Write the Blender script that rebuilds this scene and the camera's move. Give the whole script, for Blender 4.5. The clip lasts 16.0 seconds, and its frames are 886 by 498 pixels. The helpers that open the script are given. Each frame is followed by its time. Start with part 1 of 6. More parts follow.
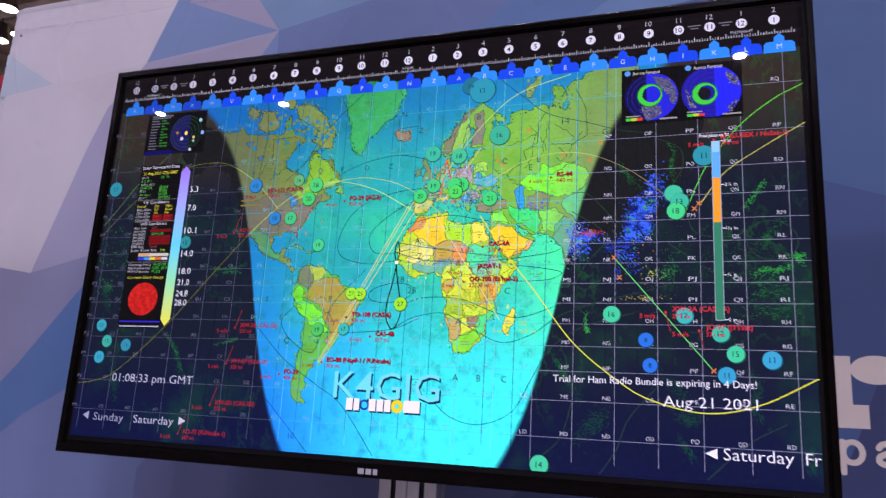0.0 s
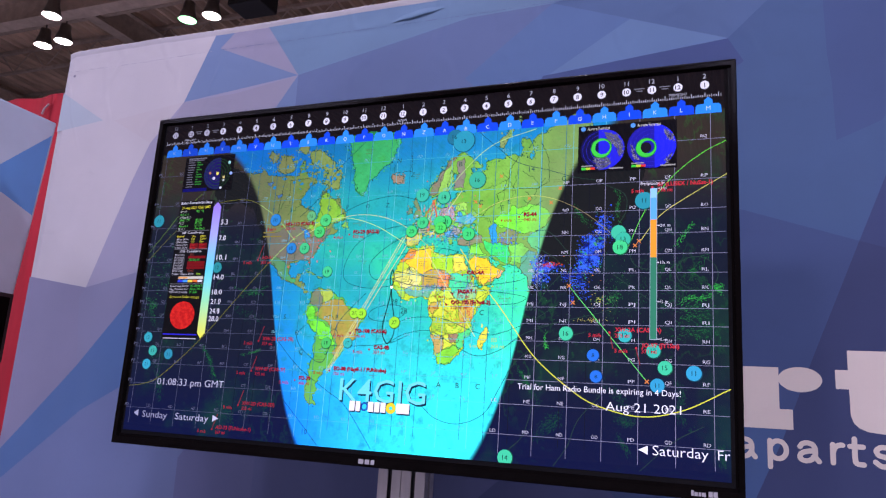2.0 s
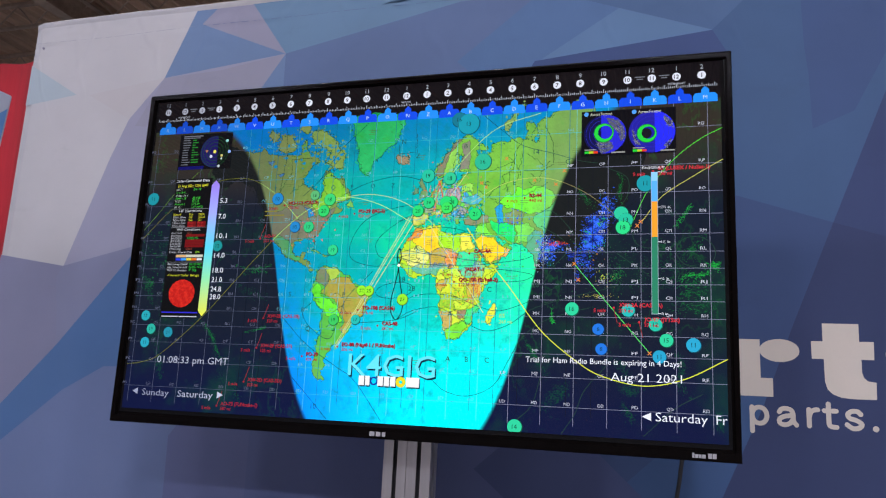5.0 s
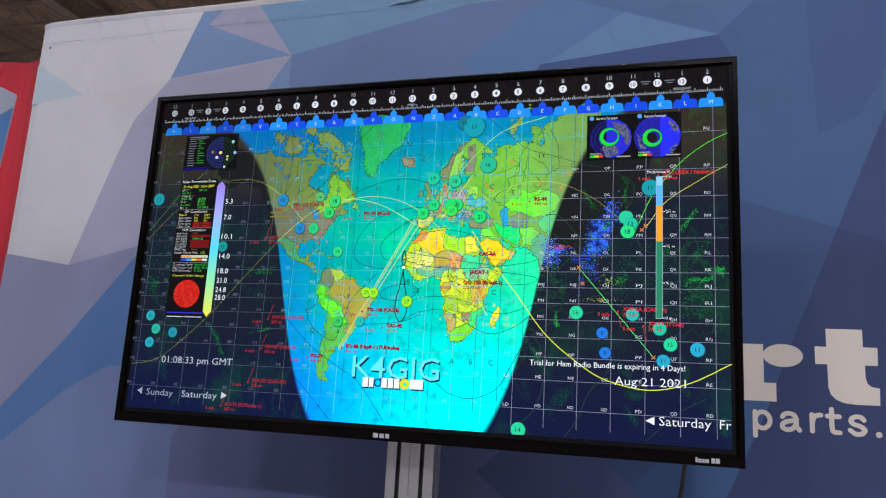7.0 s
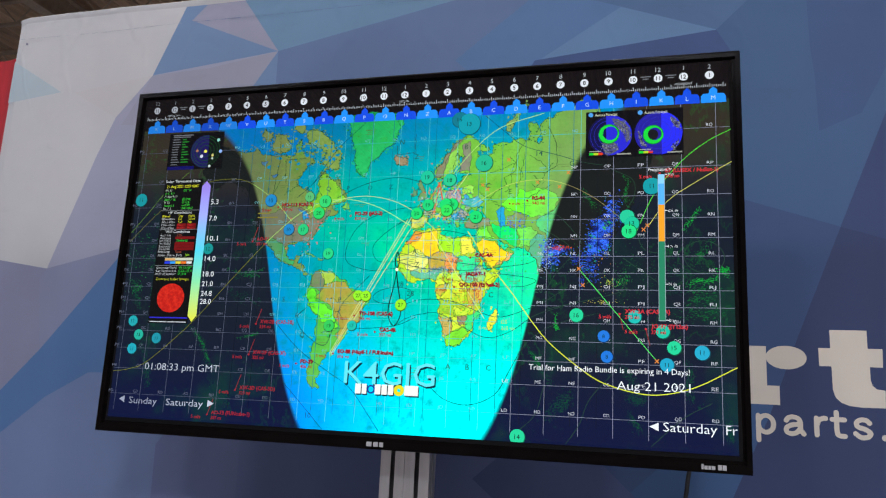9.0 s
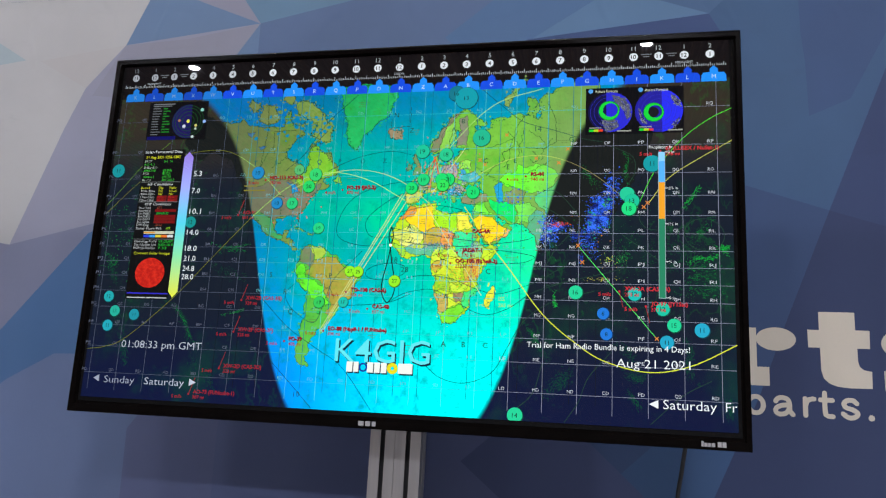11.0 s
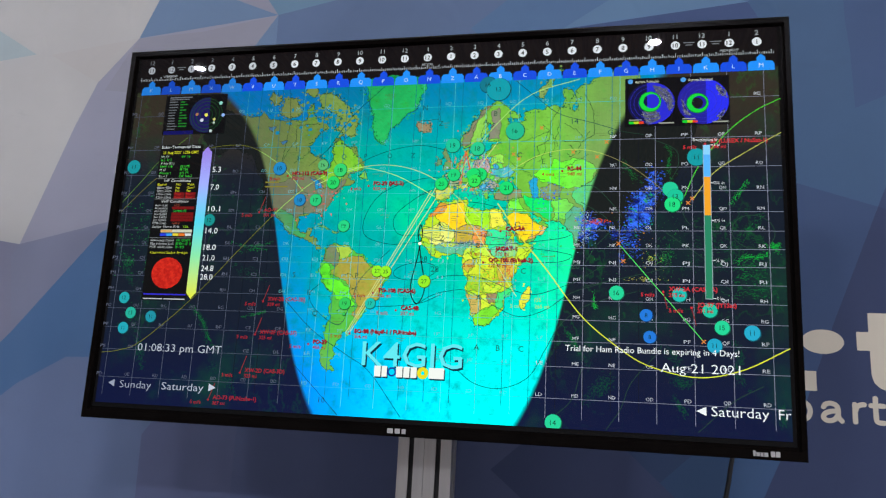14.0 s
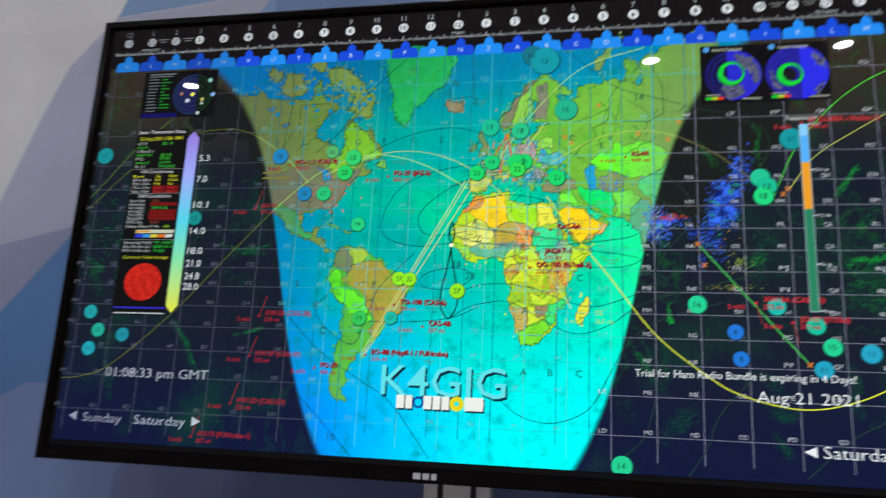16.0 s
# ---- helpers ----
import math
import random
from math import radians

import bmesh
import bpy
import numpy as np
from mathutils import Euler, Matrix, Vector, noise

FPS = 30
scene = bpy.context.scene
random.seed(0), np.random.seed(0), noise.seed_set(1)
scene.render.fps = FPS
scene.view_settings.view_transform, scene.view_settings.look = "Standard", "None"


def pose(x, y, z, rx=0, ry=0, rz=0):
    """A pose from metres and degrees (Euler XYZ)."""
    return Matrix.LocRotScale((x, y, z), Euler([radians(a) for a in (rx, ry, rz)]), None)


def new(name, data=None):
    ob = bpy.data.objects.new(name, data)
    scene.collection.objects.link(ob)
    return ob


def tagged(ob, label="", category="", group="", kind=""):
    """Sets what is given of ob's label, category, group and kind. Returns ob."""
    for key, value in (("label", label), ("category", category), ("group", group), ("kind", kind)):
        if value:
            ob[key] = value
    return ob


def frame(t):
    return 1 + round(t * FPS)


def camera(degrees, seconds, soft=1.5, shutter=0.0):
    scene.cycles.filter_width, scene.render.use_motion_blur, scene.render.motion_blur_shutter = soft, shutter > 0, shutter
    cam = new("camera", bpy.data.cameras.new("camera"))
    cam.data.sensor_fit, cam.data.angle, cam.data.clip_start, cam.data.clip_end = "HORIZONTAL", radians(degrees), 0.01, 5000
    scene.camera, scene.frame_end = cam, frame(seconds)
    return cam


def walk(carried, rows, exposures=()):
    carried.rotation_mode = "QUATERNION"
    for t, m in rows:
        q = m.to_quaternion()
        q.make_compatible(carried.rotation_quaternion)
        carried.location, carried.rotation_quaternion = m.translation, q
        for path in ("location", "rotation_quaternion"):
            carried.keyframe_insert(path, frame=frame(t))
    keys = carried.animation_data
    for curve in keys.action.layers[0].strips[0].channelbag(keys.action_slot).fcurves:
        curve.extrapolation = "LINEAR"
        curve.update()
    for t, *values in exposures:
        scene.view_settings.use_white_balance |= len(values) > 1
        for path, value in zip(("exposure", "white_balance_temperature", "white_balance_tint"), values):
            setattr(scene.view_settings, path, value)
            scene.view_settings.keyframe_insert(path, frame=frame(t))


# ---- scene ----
cam = camera(61.3, 16.0, soft=1.2, shutter=0.5)
METRES, EYE, TILT, LEAN, TURN = 1.218, 1.41, 0.0, 0.0, 19.7
ROWS = [
    (0.0, 0.0, 0.0, 0.0, -0.76, 13.07, -3.26),
    (0.5, -0.0019, -0.026, -0.0143, -2.48, 12.48, -3.46),
    (1.0, 0.0471, -0.085, 0.0006, -1.13, 11.78, -4.05),
    (1.5, 0.0771, -0.1499, 0.0074, 0.59, 11.77, -4.35),
    (2.0, 0.068, -0.1907, 0.0145, 1.76, 12.36, -3.63),
    (2.5, 0.003, -0.1856, 0.0153, 0.28, 12.98, -3.26),
    (3.0, -0.0342, -0.1747, 0.0341, -2.78, 13.15, -2.16),
    (3.5, -0.0432, -0.1736, 0.016, -3.37, 13.32, -1.91),
    (4.0, -0.0372, -0.1897, 0.0051, -3.85, 12.06, -2.8),
    (4.5, -0.0375, -0.2139, 0.0031, -3.94, 11.45, -3.01),
    (5.0, -0.046, -0.2273, 0.0, -3.25, 11.04, -2.77),
    (7.5, -0.0514, -0.2304, 0.0029, -3.31, 11.15, -3.33),
    (8.0, -0.0531, -0.2287, 0.0015, -3.58, 11.44, -3.25),
    (8.5, -0.0551, -0.2084, 0.0111, -3.75, 11.27, -2.87),
    (11.0, -0.1245, -0.1523, -0.0224, -8.02, 11.28, -2.89),
    (11.5, -0.126, -0.1431, -0.031, -8.26, 10.89, -2.45),
    (12.0, -0.1268, -0.1361, -0.0154, -8.56, 11.06, -2.42),
    (12.5, -0.1352, -0.1272, -0.0251, -8.37, 11.66, -2.43),
    (13.0, -0.1373, -0.1184, -0.0194, -8.02, 11.3, -2.36),
    (13.5, -0.1365, -0.1147, -0.0176, -8.09, 11.41, -1.87),
    (14.0, -0.1569, -0.0948, -0.0171, -7.69, 11.32, -2.88),
    (14.5, -0.1334, -0.0549, -0.0098, -5.34, 11.47, -3.24),
    (15.0, -0.0548, 0.041, -0.0105, -2.16, 10.79, -3.32),
    (15.5, -0.0659, 0.1033, -0.0048, 0.86, 11.23, -3.42),
    (16.0, -0.1857, 0.104, -0.004, -8.41, 13.01, -2.78),
]
walk(cam, [(t, pose(0, 0, EYE, TILT, LEAN, TURN) @ pose(METRES * x, METRES * y, METRES * z, 90 + pitch, roll, yaw)) for t, x, y, z, yaw, pitch, roll in ROWS], exposures=[
    (0.0, -0.12, 6060, 36), (1.0, -0.07, 5950, 35), (2.0, 0.02, 5850, 38), (3.0, -0.02, 6030, 29), (3.5, -0.03, 6150, 20), (4.0, -0.03, 6150, 16), (5.0, -0.04, 6150, 14),
    (8.0, -0.02, 6300, 7), (11.0, -0.09, 6430, 4), (12.5, -0.11, 6460, 3), (14.5, -0.14, 6460, 3), (16.0, -0.24, 6460, 3)])

# ---- world and light ----
world = bpy.data.worlds.new("hall_air")
world.use_nodes = True
scene.world = world
world.node_tree.nodes["Background"].inputs[0].default_value = (0.02, 0.018, 0.022, 1)
world.node_tree.nodes["Background"].inputs[1].default_value = 1.0
LAMP_WATTS = 226
LAMP_TINT = (0.97, 0.95, 1.09)
# x, y, z, disc radius, share of the power, green gel
# unseen fill added: the row at y -3 and the lamp at x 12.2
LAMPS = [(-10.9, -9.9, 7.5, 0.105, 0.9, 0), (-7.95, -10.0, 7.5, 0.105, 0.9, 0), (0.63, -9.85, 7.5, 0.105, 1.2, 0),
         (3.54, -9.6, 7.5, 0.105, 1.2, 0), (12.2, -9.7, 7.5, 0.105, 1.2, 0), (-15.0, -3.0, 7.5, 0.4, 0.28, 0), (-11.5, -3.0, 7.5, 0.4, 0.32, 0), (-8.2, -3.0, 7.5, 0.4, 0.39, 0), (-5.0, -3.0, 7.5, 0.4, 0.47, 0), (-2.0, -3.0, 7.5, 0.4, 0.55, 0), (1.2, -3.0, 7.5, 0.4, 0.63, 0), (4.4, -3.0, 7.5, 0.4, 0.79, 0), (7.6, -3.0, 7.5, 0.4, 0.95, 0), (11.0, -3.0, 7.5, 0.4, 1.02, 0), (14.5, -3.0, 7.5, 0.4, 1.02, 0),
         (-8.28, 8.62, 7.5, 0.15, 0.03, 1), (-7.79, 8.62, 7.5, 0.15, 0.7, 0), (-11.6, 8.66, 7.5, 0.15, 0.7, 0),
         (-11.08, 8.64, 7.5, 0.15, 0.7, 0), (-10.5, 7.88, 7.5, 0.15, 0.7, 0)]


# ---- materials ----
def lin(*rgb):
    return tuple((c / 255 / 12.92 if c < 10.3 else ((c / 255 + 0.055) / 1.055) ** 2.4) for c in rgb)


def shader(name):
    m = bpy.data.materials.new(name)
    m.use_nodes = True
    return m, m.node_tree.nodes, m.node_tree.links, m.node_tree.nodes["Principled BSDF"]


def math_node(nodes, links, op, a, b=None):
    n = nodes.new("ShaderNodeMath")
    n.operation = op
    for i, v in enumerate((a, b)):
        if v is None:
            continue
        if isinstance(v, (int, float)):
            n.inputs[i].default_value = v
        else:
            links.new(v, n.inputs[i])
    return n.outputs[0]


def mix_colour(nodes, links, fac, a, b, blend="MIX"):
    n = nodes.new("ShaderNodeMix")
    n.data_type, n.blend_type = "RGBA", blend
    for i, v in ((0, fac), (6, a), (7, b)):
        if isinstance(v, (int, float)):
            n.inputs[i].default_value = v
        elif isinstance(v, tuple):
            n.inputs[i].default_value = (*v, 1)
        else:
            links.new(v, n.inputs[i])
    return n.outputs[2]


def noise_node(nodes, links, coord, scale, detail=4, rough=0.55, stretch=None):
    if stretch:
        mp = nodes.new("ShaderNodeMapping")
        links.new(coord, mp.inputs[0])
        mp.inputs["Scale"].default_value = stretch
        coord = mp.outputs[0]
    n = nodes.new("ShaderNodeTexNoise")
    links.new(coord, n.inputs["Vector"])
    n.inputs["Scale"].default_value, n.inputs["Detail"].default_value, n.inputs["Roughness"].default_value = scale, detail, rough
    return n.outputs["Fac"]


def ramp(nodes, links, fac, lo, hi):
    n = nodes.new("ShaderNodeMapRange")
    n.interpolation_type = "SMOOTHSTEP"
    links.new(fac, n.inputs[0])
    n.inputs[1].default_value, n.inputs[2].default_value = lo, hi
    return n.outputs[0]


def solid(name, rgb, rough=0.5, metal=0.0, vary=0.12, scale=30.0, bump=0.0, bump_scale=200.0, stretch=None, coat=0.0, spec=0.5):
    m, nodes, links, p = shader(name)
    tc = nodes.new("ShaderNodeTexCoord").outputs["Object"]
    f = noise_node(nodes, links, tc, scale, 5, 0.6, stretch)
    f2 = noise_node(nodes, links, tc, scale / 9, 3)
    f = math_node(nodes, links, "ADD", math_node(nodes, links, "MULTIPLY", f, 0.5), math_node(nodes, links, "MULTIPLY", f2, 0.5))
    dark, light = tuple(c * (1 - vary) for c in rgb), tuple(min(1, c * (1 + vary)) for c in rgb)
    links.new(mix_colour(nodes, links, ramp(nodes, links, f, 0.3, 0.7), dark, light), p.inputs["Base Color"])
    p.inputs["Roughness"].default_value, p.inputs["Metallic"].default_value = rough, metal
    p.inputs["Coat Weight"].default_value, p.inputs["Specular IOR Level"].default_value = coat, spec
    if bump:
        b = nodes.new("ShaderNodeBump")
        b.inputs["Strength"].default_value, b.inputs["Distance"].default_value = bump, 0.002
        links.new(noise_node(nodes, links, tc, bump_scale, 3, 0.6, stretch), b.inputs["Height"])
        links.new(b.outputs[0], p.inputs["Normal"])
    return m


def glow(name, rgb, strength):
    m, nodes, links, p = shader(name)
    p.inputs["Base Color"].default_value = (0.8, 0.8, 0.8, 1)
    p.inputs["Emission Color"].default_value, p.inputs["Emission Strength"].default_value = (*rgb, 1), strength
    return m


FABRIC = {}


def fabric(rgb):
    """Dye-printed stretch polyester: fine weave, soft folds, faint dirt."""
    if rgb in FABRIC:
        return FABRIC[rgb]
    m, nodes, links, p = shader("printed_fabric")
    tc = nodes.new("ShaderNodeTexCoord").outputs["Object"]
    r0, g0, b0 = lin(*rgb)
    base = (r0 * 0.98, g0 * 1.06, b0 * 0.82)
    f = noise_node(nodes, links, tc, 3.0, 4)
    col = mix_colour(nodes, links, ramp(nodes, links, f, 0.3, 0.7), tuple(c * 0.94 for c in base), tuple(min(1, c * 1.05) for c in base))
    thread = noise_node(nodes, links, tc, 500.0, 2, 0.6, (1, 1, 0.35))
    col = mix_colour(nodes, links, math_node(nodes, links, "MULTIPLY", thread, 0.10), col, tuple(c * 0.5 for c in base))
    grime = ramp(nodes, links, noise_node(nodes, links, tc, 7.0, 6, 0.7, (1, 1, 2.5)), 0.55, 0.85)
    col = mix_colour(nodes, links, math_node(nodes, links, "MULTIPLY", grime, 0.28), col, tuple(c * 0.6 for c in base))
    links.new(col, p.inputs["Base Color"])
    p.inputs["Roughness"].default_value = 0.85
    p.inputs["Sheen Weight"].default_value = 0.15
    fold = noise_node(nodes, links, tc, 2.2, 2, 0.45, (1.6, 1, 0.55))
    b = nodes.new("ShaderNodeBump")
    b.inputs["Strength"].default_value, b.inputs["Distance"].default_value = 0.5, 0.05
    # the sewn hem pocket at the top is slack and creased
    sep = nodes.new("ShaderNodeSeparateXYZ")
    links.new(tc, sep.inputs[0])
    pocket = math_node(nodes, links, "MULTIPLY", ramp(nodes, links, sep.outputs[2], 2.352, 2.372), math_node(nodes, links, "SUBTRACT", noise_node(nodes, links, tc, 7.0, 2, 0.45, (0.8, 1, 1.6)), 0.5))
    crease = math_node(nodes, links, "ABSOLUTE", math_node(nodes, links, "SUBTRACT", noise_node(nodes, links, tc, 3.2, 2, 0.5, (1.5, 1, 0.8)), 0.5))
    crease = math_node(nodes, links, "MULTIPLY", ramp(nodes, links, crease, 0.045, 0.0), ramp(nodes, links, sep.outputs[2], 2.05, 2.40))
    height = math_node(nodes, links, "ADD", fold, math_node(nodes, links, "MULTIPLY", pocket, 0.2))
    height = math_node(nodes, links, "ADD", height, math_node(nodes, links, "MULTIPLY", crease, 0.05))
    links.new(height, b.inputs["Height"])
    b2 = nodes.new("ShaderNodeBump")
    b2.inputs["Strength"].default_value, b2.inputs["Distance"].default_value = 0.12, 0.0006
    links.new(thread, b2.inputs["Height"])
    links.new(b.outputs[0], b2.inputs["Normal"])
    links.new(b2.outputs[0], p.inputs["Normal"])
    FABRIC[rgb] = m
    return m


CASE = solid("black_plastic", (0.0035, 0.0028, 0.0026), 0.16, spec=0.03, vary=0.3, scale=120, bump=0.05, bump_scale=900)
GLOSS_TRIM = solid("gloss_black_edge", (0.006, 0.006, 0.006), 0.12, vary=0.1)
CASE_DULL = solid("matte_black_plastic", (0.015, 0.015, 0.016), 0.55, vary=0.3, scale=80, bump=0.2, bump_scale=700)
SILVER = solid("silver_print", (0.55, 0.55, 0.56), 0.35, 0.6, 0.08)
ALUMINIUM = solid("brushed_aluminium", (0.50, 0.49, 0.48), 0.42, 0.75, 0.12, 60, 0.15, 400, (1, 1, 0.03))
SLOT = solid("dark_groove", (0.03, 0.03, 0.032), 0.6, 0.2)
STEEL = solid("black_steel", (0.03, 0.03, 0.032), 0.45, 0.5)
RUBBER = solid("black_cable_rubber", (0.012, 0.012, 0.013), 0.5)
CARPET = solid("grey_carpet", (0.34, 0.325, 0.33), 0.95, vary=0.3, scale=40, bump=0.6, bump_scale=300)
HALL_PAINT = solid("hall_wall_paint", (0.42, 0.40, 0.39), 0.8, vary=0.15, scale=3)
DECK = solid("ceiling_deck", (0.62, 0.46, 0.32), 0.75, vary=0.45, scale=3.0, stretch=(1, 0.15, 1))
TRUSS = solid("painted_truss_steel", (0.46, 0.37, 0.28), 0.6, 0.0, 0.25, 6)
RED = solid("red_drape", (0.36, 0.010, 0.020), 0.85, vary=0.2, scale=9, bump=0.5, bump_scale=14, stretch=(3, 1, 0.2))
LAMP_SHELL = solid("lamp_shell", (0.16, 0.14, 0.12), 0.4, 0.6)
LAMP_GLASS = glow("lit_lamp_lens", (1.0, 0.86, 0.66), 24)
LAMP_GREEN = glow("green_gel_lens", (0.25, 0.85, 0.30), 6)


# ---- mesh helpers ----
def link_mesh(name, verts, faces, material=None, parent=None, label="", smooth=False):
    me = bpy.data.meshes.new(name)
    me.from_pydata(verts, [], faces)
    me.update()
    if material:
        me.materials.append(material)
    if smooth:
        for f in me.polygons:
            f.use_smooth = True
    ob = new(name, me)
    ob.parent = parent
    if label:
        tagged(ob, label)
    return ob


def part(name, bm, material, parent, label="", smooth=False):
    me = bpy.data.meshes.new(name)
    bmesh.ops.recalc_face_normals(bm, faces=bm.faces[:])
    bm.to_mesh(me)
    bm.free()
    me.materials.append(material)
    if smooth:
        for f in me.polygons:
            f.use_smooth = True
    ob = new(name, me)
    ob.parent = parent
    if label:
        tagged(ob, label)
    return ob


def box(x0, x1, y0, y1, z0, z1, bevel=0.0, bm=None):
    bm = bm or bmesh.new()
    m = Matrix.LocRotScale(((x0 + x1) / 2, (y0 + y1) / 2, (z0 + z1) / 2), None, (x1 - x0, y1 - y0, z1 - z0))
    made = bmesh.ops.create_cube(bm, size=1, matrix=m)
    if bevel:
        edges = list({e for v in made["verts"] for e in v.link_edges})
        bmesh.ops.bevel(bm, geom=edges, offset=bevel, segments=2, affect="EDGES", profile=0.6)
    return bm


def rod(p, q, r, r2=None, segs=16, bm=None):
    bm = bm or bmesh.new()
    p, q = Vector(p), Vector(q)
    m = Matrix.Translation((p + q) / 2) @ (q - p).to_track_quat("Z", "Y").to_matrix().to_4x4()
    bmesh.ops.create_cone(bm, cap_ends=True, segments=segs, radius1=r, radius2=r if r2 is None else r2, depth=(q - p).length, matrix=m)
    return bm


def empty(name, x=0, y=0, z=0, **tags):
    e = new(name)
    e.location = (x, y, z)
    return tagged(e, **tags)


# ---- the hall ----
tagged(part("floor", box(-30, 24, -26, 26, -0.1, 0), CARPET, None), "grey carpeted exhibition hall floor", "floor", kind="structure")
for nm, dims in (("wall_north", (-30, 24, 26, 26.4, 0, 11)), ("wall_south", (-30, 24, -26.4, -26, 0, 11)),
                 ("wall_west", (-30.4, -30, -26, 26, 0, 11)), ("wall_east", (24, 24.4, -26, 26, 0, 11))):
    tagged(part(nm, box(*dims), HALL_PAINT, None), "plain painted exhibition hall wall", "wall", kind="structure")


def ceiling():
    """Ribbed steel deck, the ribs running away from the booth at a slant."""
    verts, faces = [], []
    n = 760
    for i in range(n + 1):
        x = -30 + 54 * i / n
        z = 10.6 + (0.15 if i % 4 in (1, 2) else 0.0)
        verts += [(x, -26, z), (x, 26, z)]
    for i in range(n):
        faces.append((2 * i, 2 * i + 2, 2 * i + 3, 2 * i + 1))
    verts += [(-30, -26, 11.0), (24, -26, 11.0), (24, 26, 11.0), (-30, 26, 11.0)]
    k = len(verts)
    faces.append((k - 4, k - 3, k - 2, k - 1))
    ob = link_mesh("ceiling", verts, faces, DECK)
    return tagged(ob, "dark ribbed steel deck ceiling of the hall", "ceiling", kind="structure")


ceiling()


def truss_beam(x0, x1, y, z):
    e = empty("roof_beam", (x0 + x1) / 2, y, z, label="long brown steel roof beam under the hall ceiling", category="beam", kind="structure")
    h = (x1 - x0) / 2
    part("flange", box(-h, h, -0.14, 0.14, -0.03, 0.0, 0.006), TRUSS, e)
    part("flange", box(-h, h, -0.14, 0.14, 0.42, 0.45, 0.006), TRUSS, e)
    part("web", box(-h, h, -0.015, 0.015, 0.0, 0.42), TRUSS, e)
    return e


def cross_beam(x, y0, y1, z):
    e = empty("cross_beam", x, (y0 + y1) / 2, z, label="brown steel cross beam below the ribbed ceiling", category="beam", kind="structure")
    h = (y1 - y0) / 2
    part("flange", box(-0.16, 0.16, -h, h, 0.0, 0.04, 0.006), TRUSS, e)
    part("web", box(-0.03, 0.03, -h, h, 0.04, 0.6), TRUSS, e)
    part("flange", box(-0.16, 0.16, -h, h, 0.6, 0.64, 0.006), TRUSS, e)
    return e


truss_beam(-30, 24, 8.25, 7.75)


def bar_joist(y, z, x0=-30.0, x1=24.0):
    e = empty("bar_joist", (x0 + x1) / 2, y, z, label="open-web steel bar joist under the ribbed deck", category="joist", kind="structure")
    h = (x1 - x0) / 2
    part("top_chord", box(-h, h, -0.06, 0.06, 0.62, 0.70), TRUSS, e)
    part("bottom_chord", box(-h, h, -0.05, 0.05, 0.0, 0.06), TRUSS, e)
    bm = bmesh.new()
    n = int((x1 - x0) / 0.6)
    for i in range(n):
        xa = -h + 0.6 * i
        a, b = ((xa, 0, 0.05), (xa + 0.6, 0, 0.63)) if i % 2 else ((xa, 0, 0.63), (xa + 0.6, 0, 0.05))
        rod(a, b, 0.018, segs=6, bm=bm)
    part("web_rod", bm, TRUSS, e)


for jy in (6.4, 9.6, 11.4, 13.2, 15.6, 18.5, 22.0):
    bar_joist(jy, 9.88)

truss_beam(-30, 24, -9.9, 7.85)
truss_beam(-30, 24, -3.1, 7.85)
for bx in (-21.0, -13.5, -6.0, 1.5, 9.0, 16.5):
    cross_beam(bx, -26, 26, 9.7)


def hall_or_fill_lamp(x, y, z, r, share, green):
    e = empty("hall_or_fill_lamp", x, y, z, label="round lit hall lamp with a green gel" if green else "round bright white lamp hung below a beam, hall and added fill lamps alike",
              category="lamp", group="hall lamps")
    bm = bmesh.new()
    prof = [(0.05, 0.34), (0.09, 0.32), (0.10, 0.2), (r * 0.9, 0.08), (r + 0.015, 0.0), (r, -0.004), (r, 0.008)]
    for a, b in zip(prof, prof[1:]):
        rings = [[bm.verts.new((q[0] * math.cos(math.tau * i / 24), q[0] * math.sin(math.tau * i / 24), q[1])) for i in range(24)] for q in (a, b)]
        for i in range(24):
            bm.faces.new((rings[0][i], rings[0][(i + 1) % 24], rings[1][(i + 1) % 24], rings[1][i]))
    bmesh.ops.remove_doubles(bm, verts=bm.verts[:], dist=1e-4)
    part("housing", bm, LAMP_SHELL, e, smooth=True)
    bm = bmesh.new()
    bmesh.ops.create_circle(bm, cap_ends=True, segments=24, radius=r * 0.98, matrix=Matrix.Translation((0, 0, 0.006)))
    part("lens", bm, LAMP_GREEN if green else LAMP_GLASS, e, "glowing green lens" if green else "glowing white lens")
    part("hanger", rod((0, 0, 0.33), (0, 0, 3.2), 0.012, segs=8), STEEL, e)
    la = bpy.data.lights.new("lamp_light", "AREA")
    la.shape, la.size, la.energy, la.color = "DISK", r * 1.8, LAMP_WATTS * share, (0.3, 1.0, 0.35) if green else LAMP_TINT
    ob = new("lamp_light", la)
    ob.parent = e
    ob.location = (0, 0, -0.012)


for row in LAMPS:
    hall_or_fill_lamp(*row)

# a black loudspeaker slung from the beam
sp = empty("ceiling_speaker", -7.3, 9.0, 7.75, label="black loudspeaker box slung beside the hall lamps", category="speaker")
part("cabinet", box(-0.32, 0.32, -0.25, 0.25, 0.0, 0.42, 0.02), STEEL, sp)
part("grille", box(-0.28, 0.28, -0.265, -0.25, 0.03, 0.39, 0.004), CASE_DULL, sp)
part("bracket", box(-0.03, 0.03, -0.03, 0.03, 0.42, 2.9), STEEL, sp)

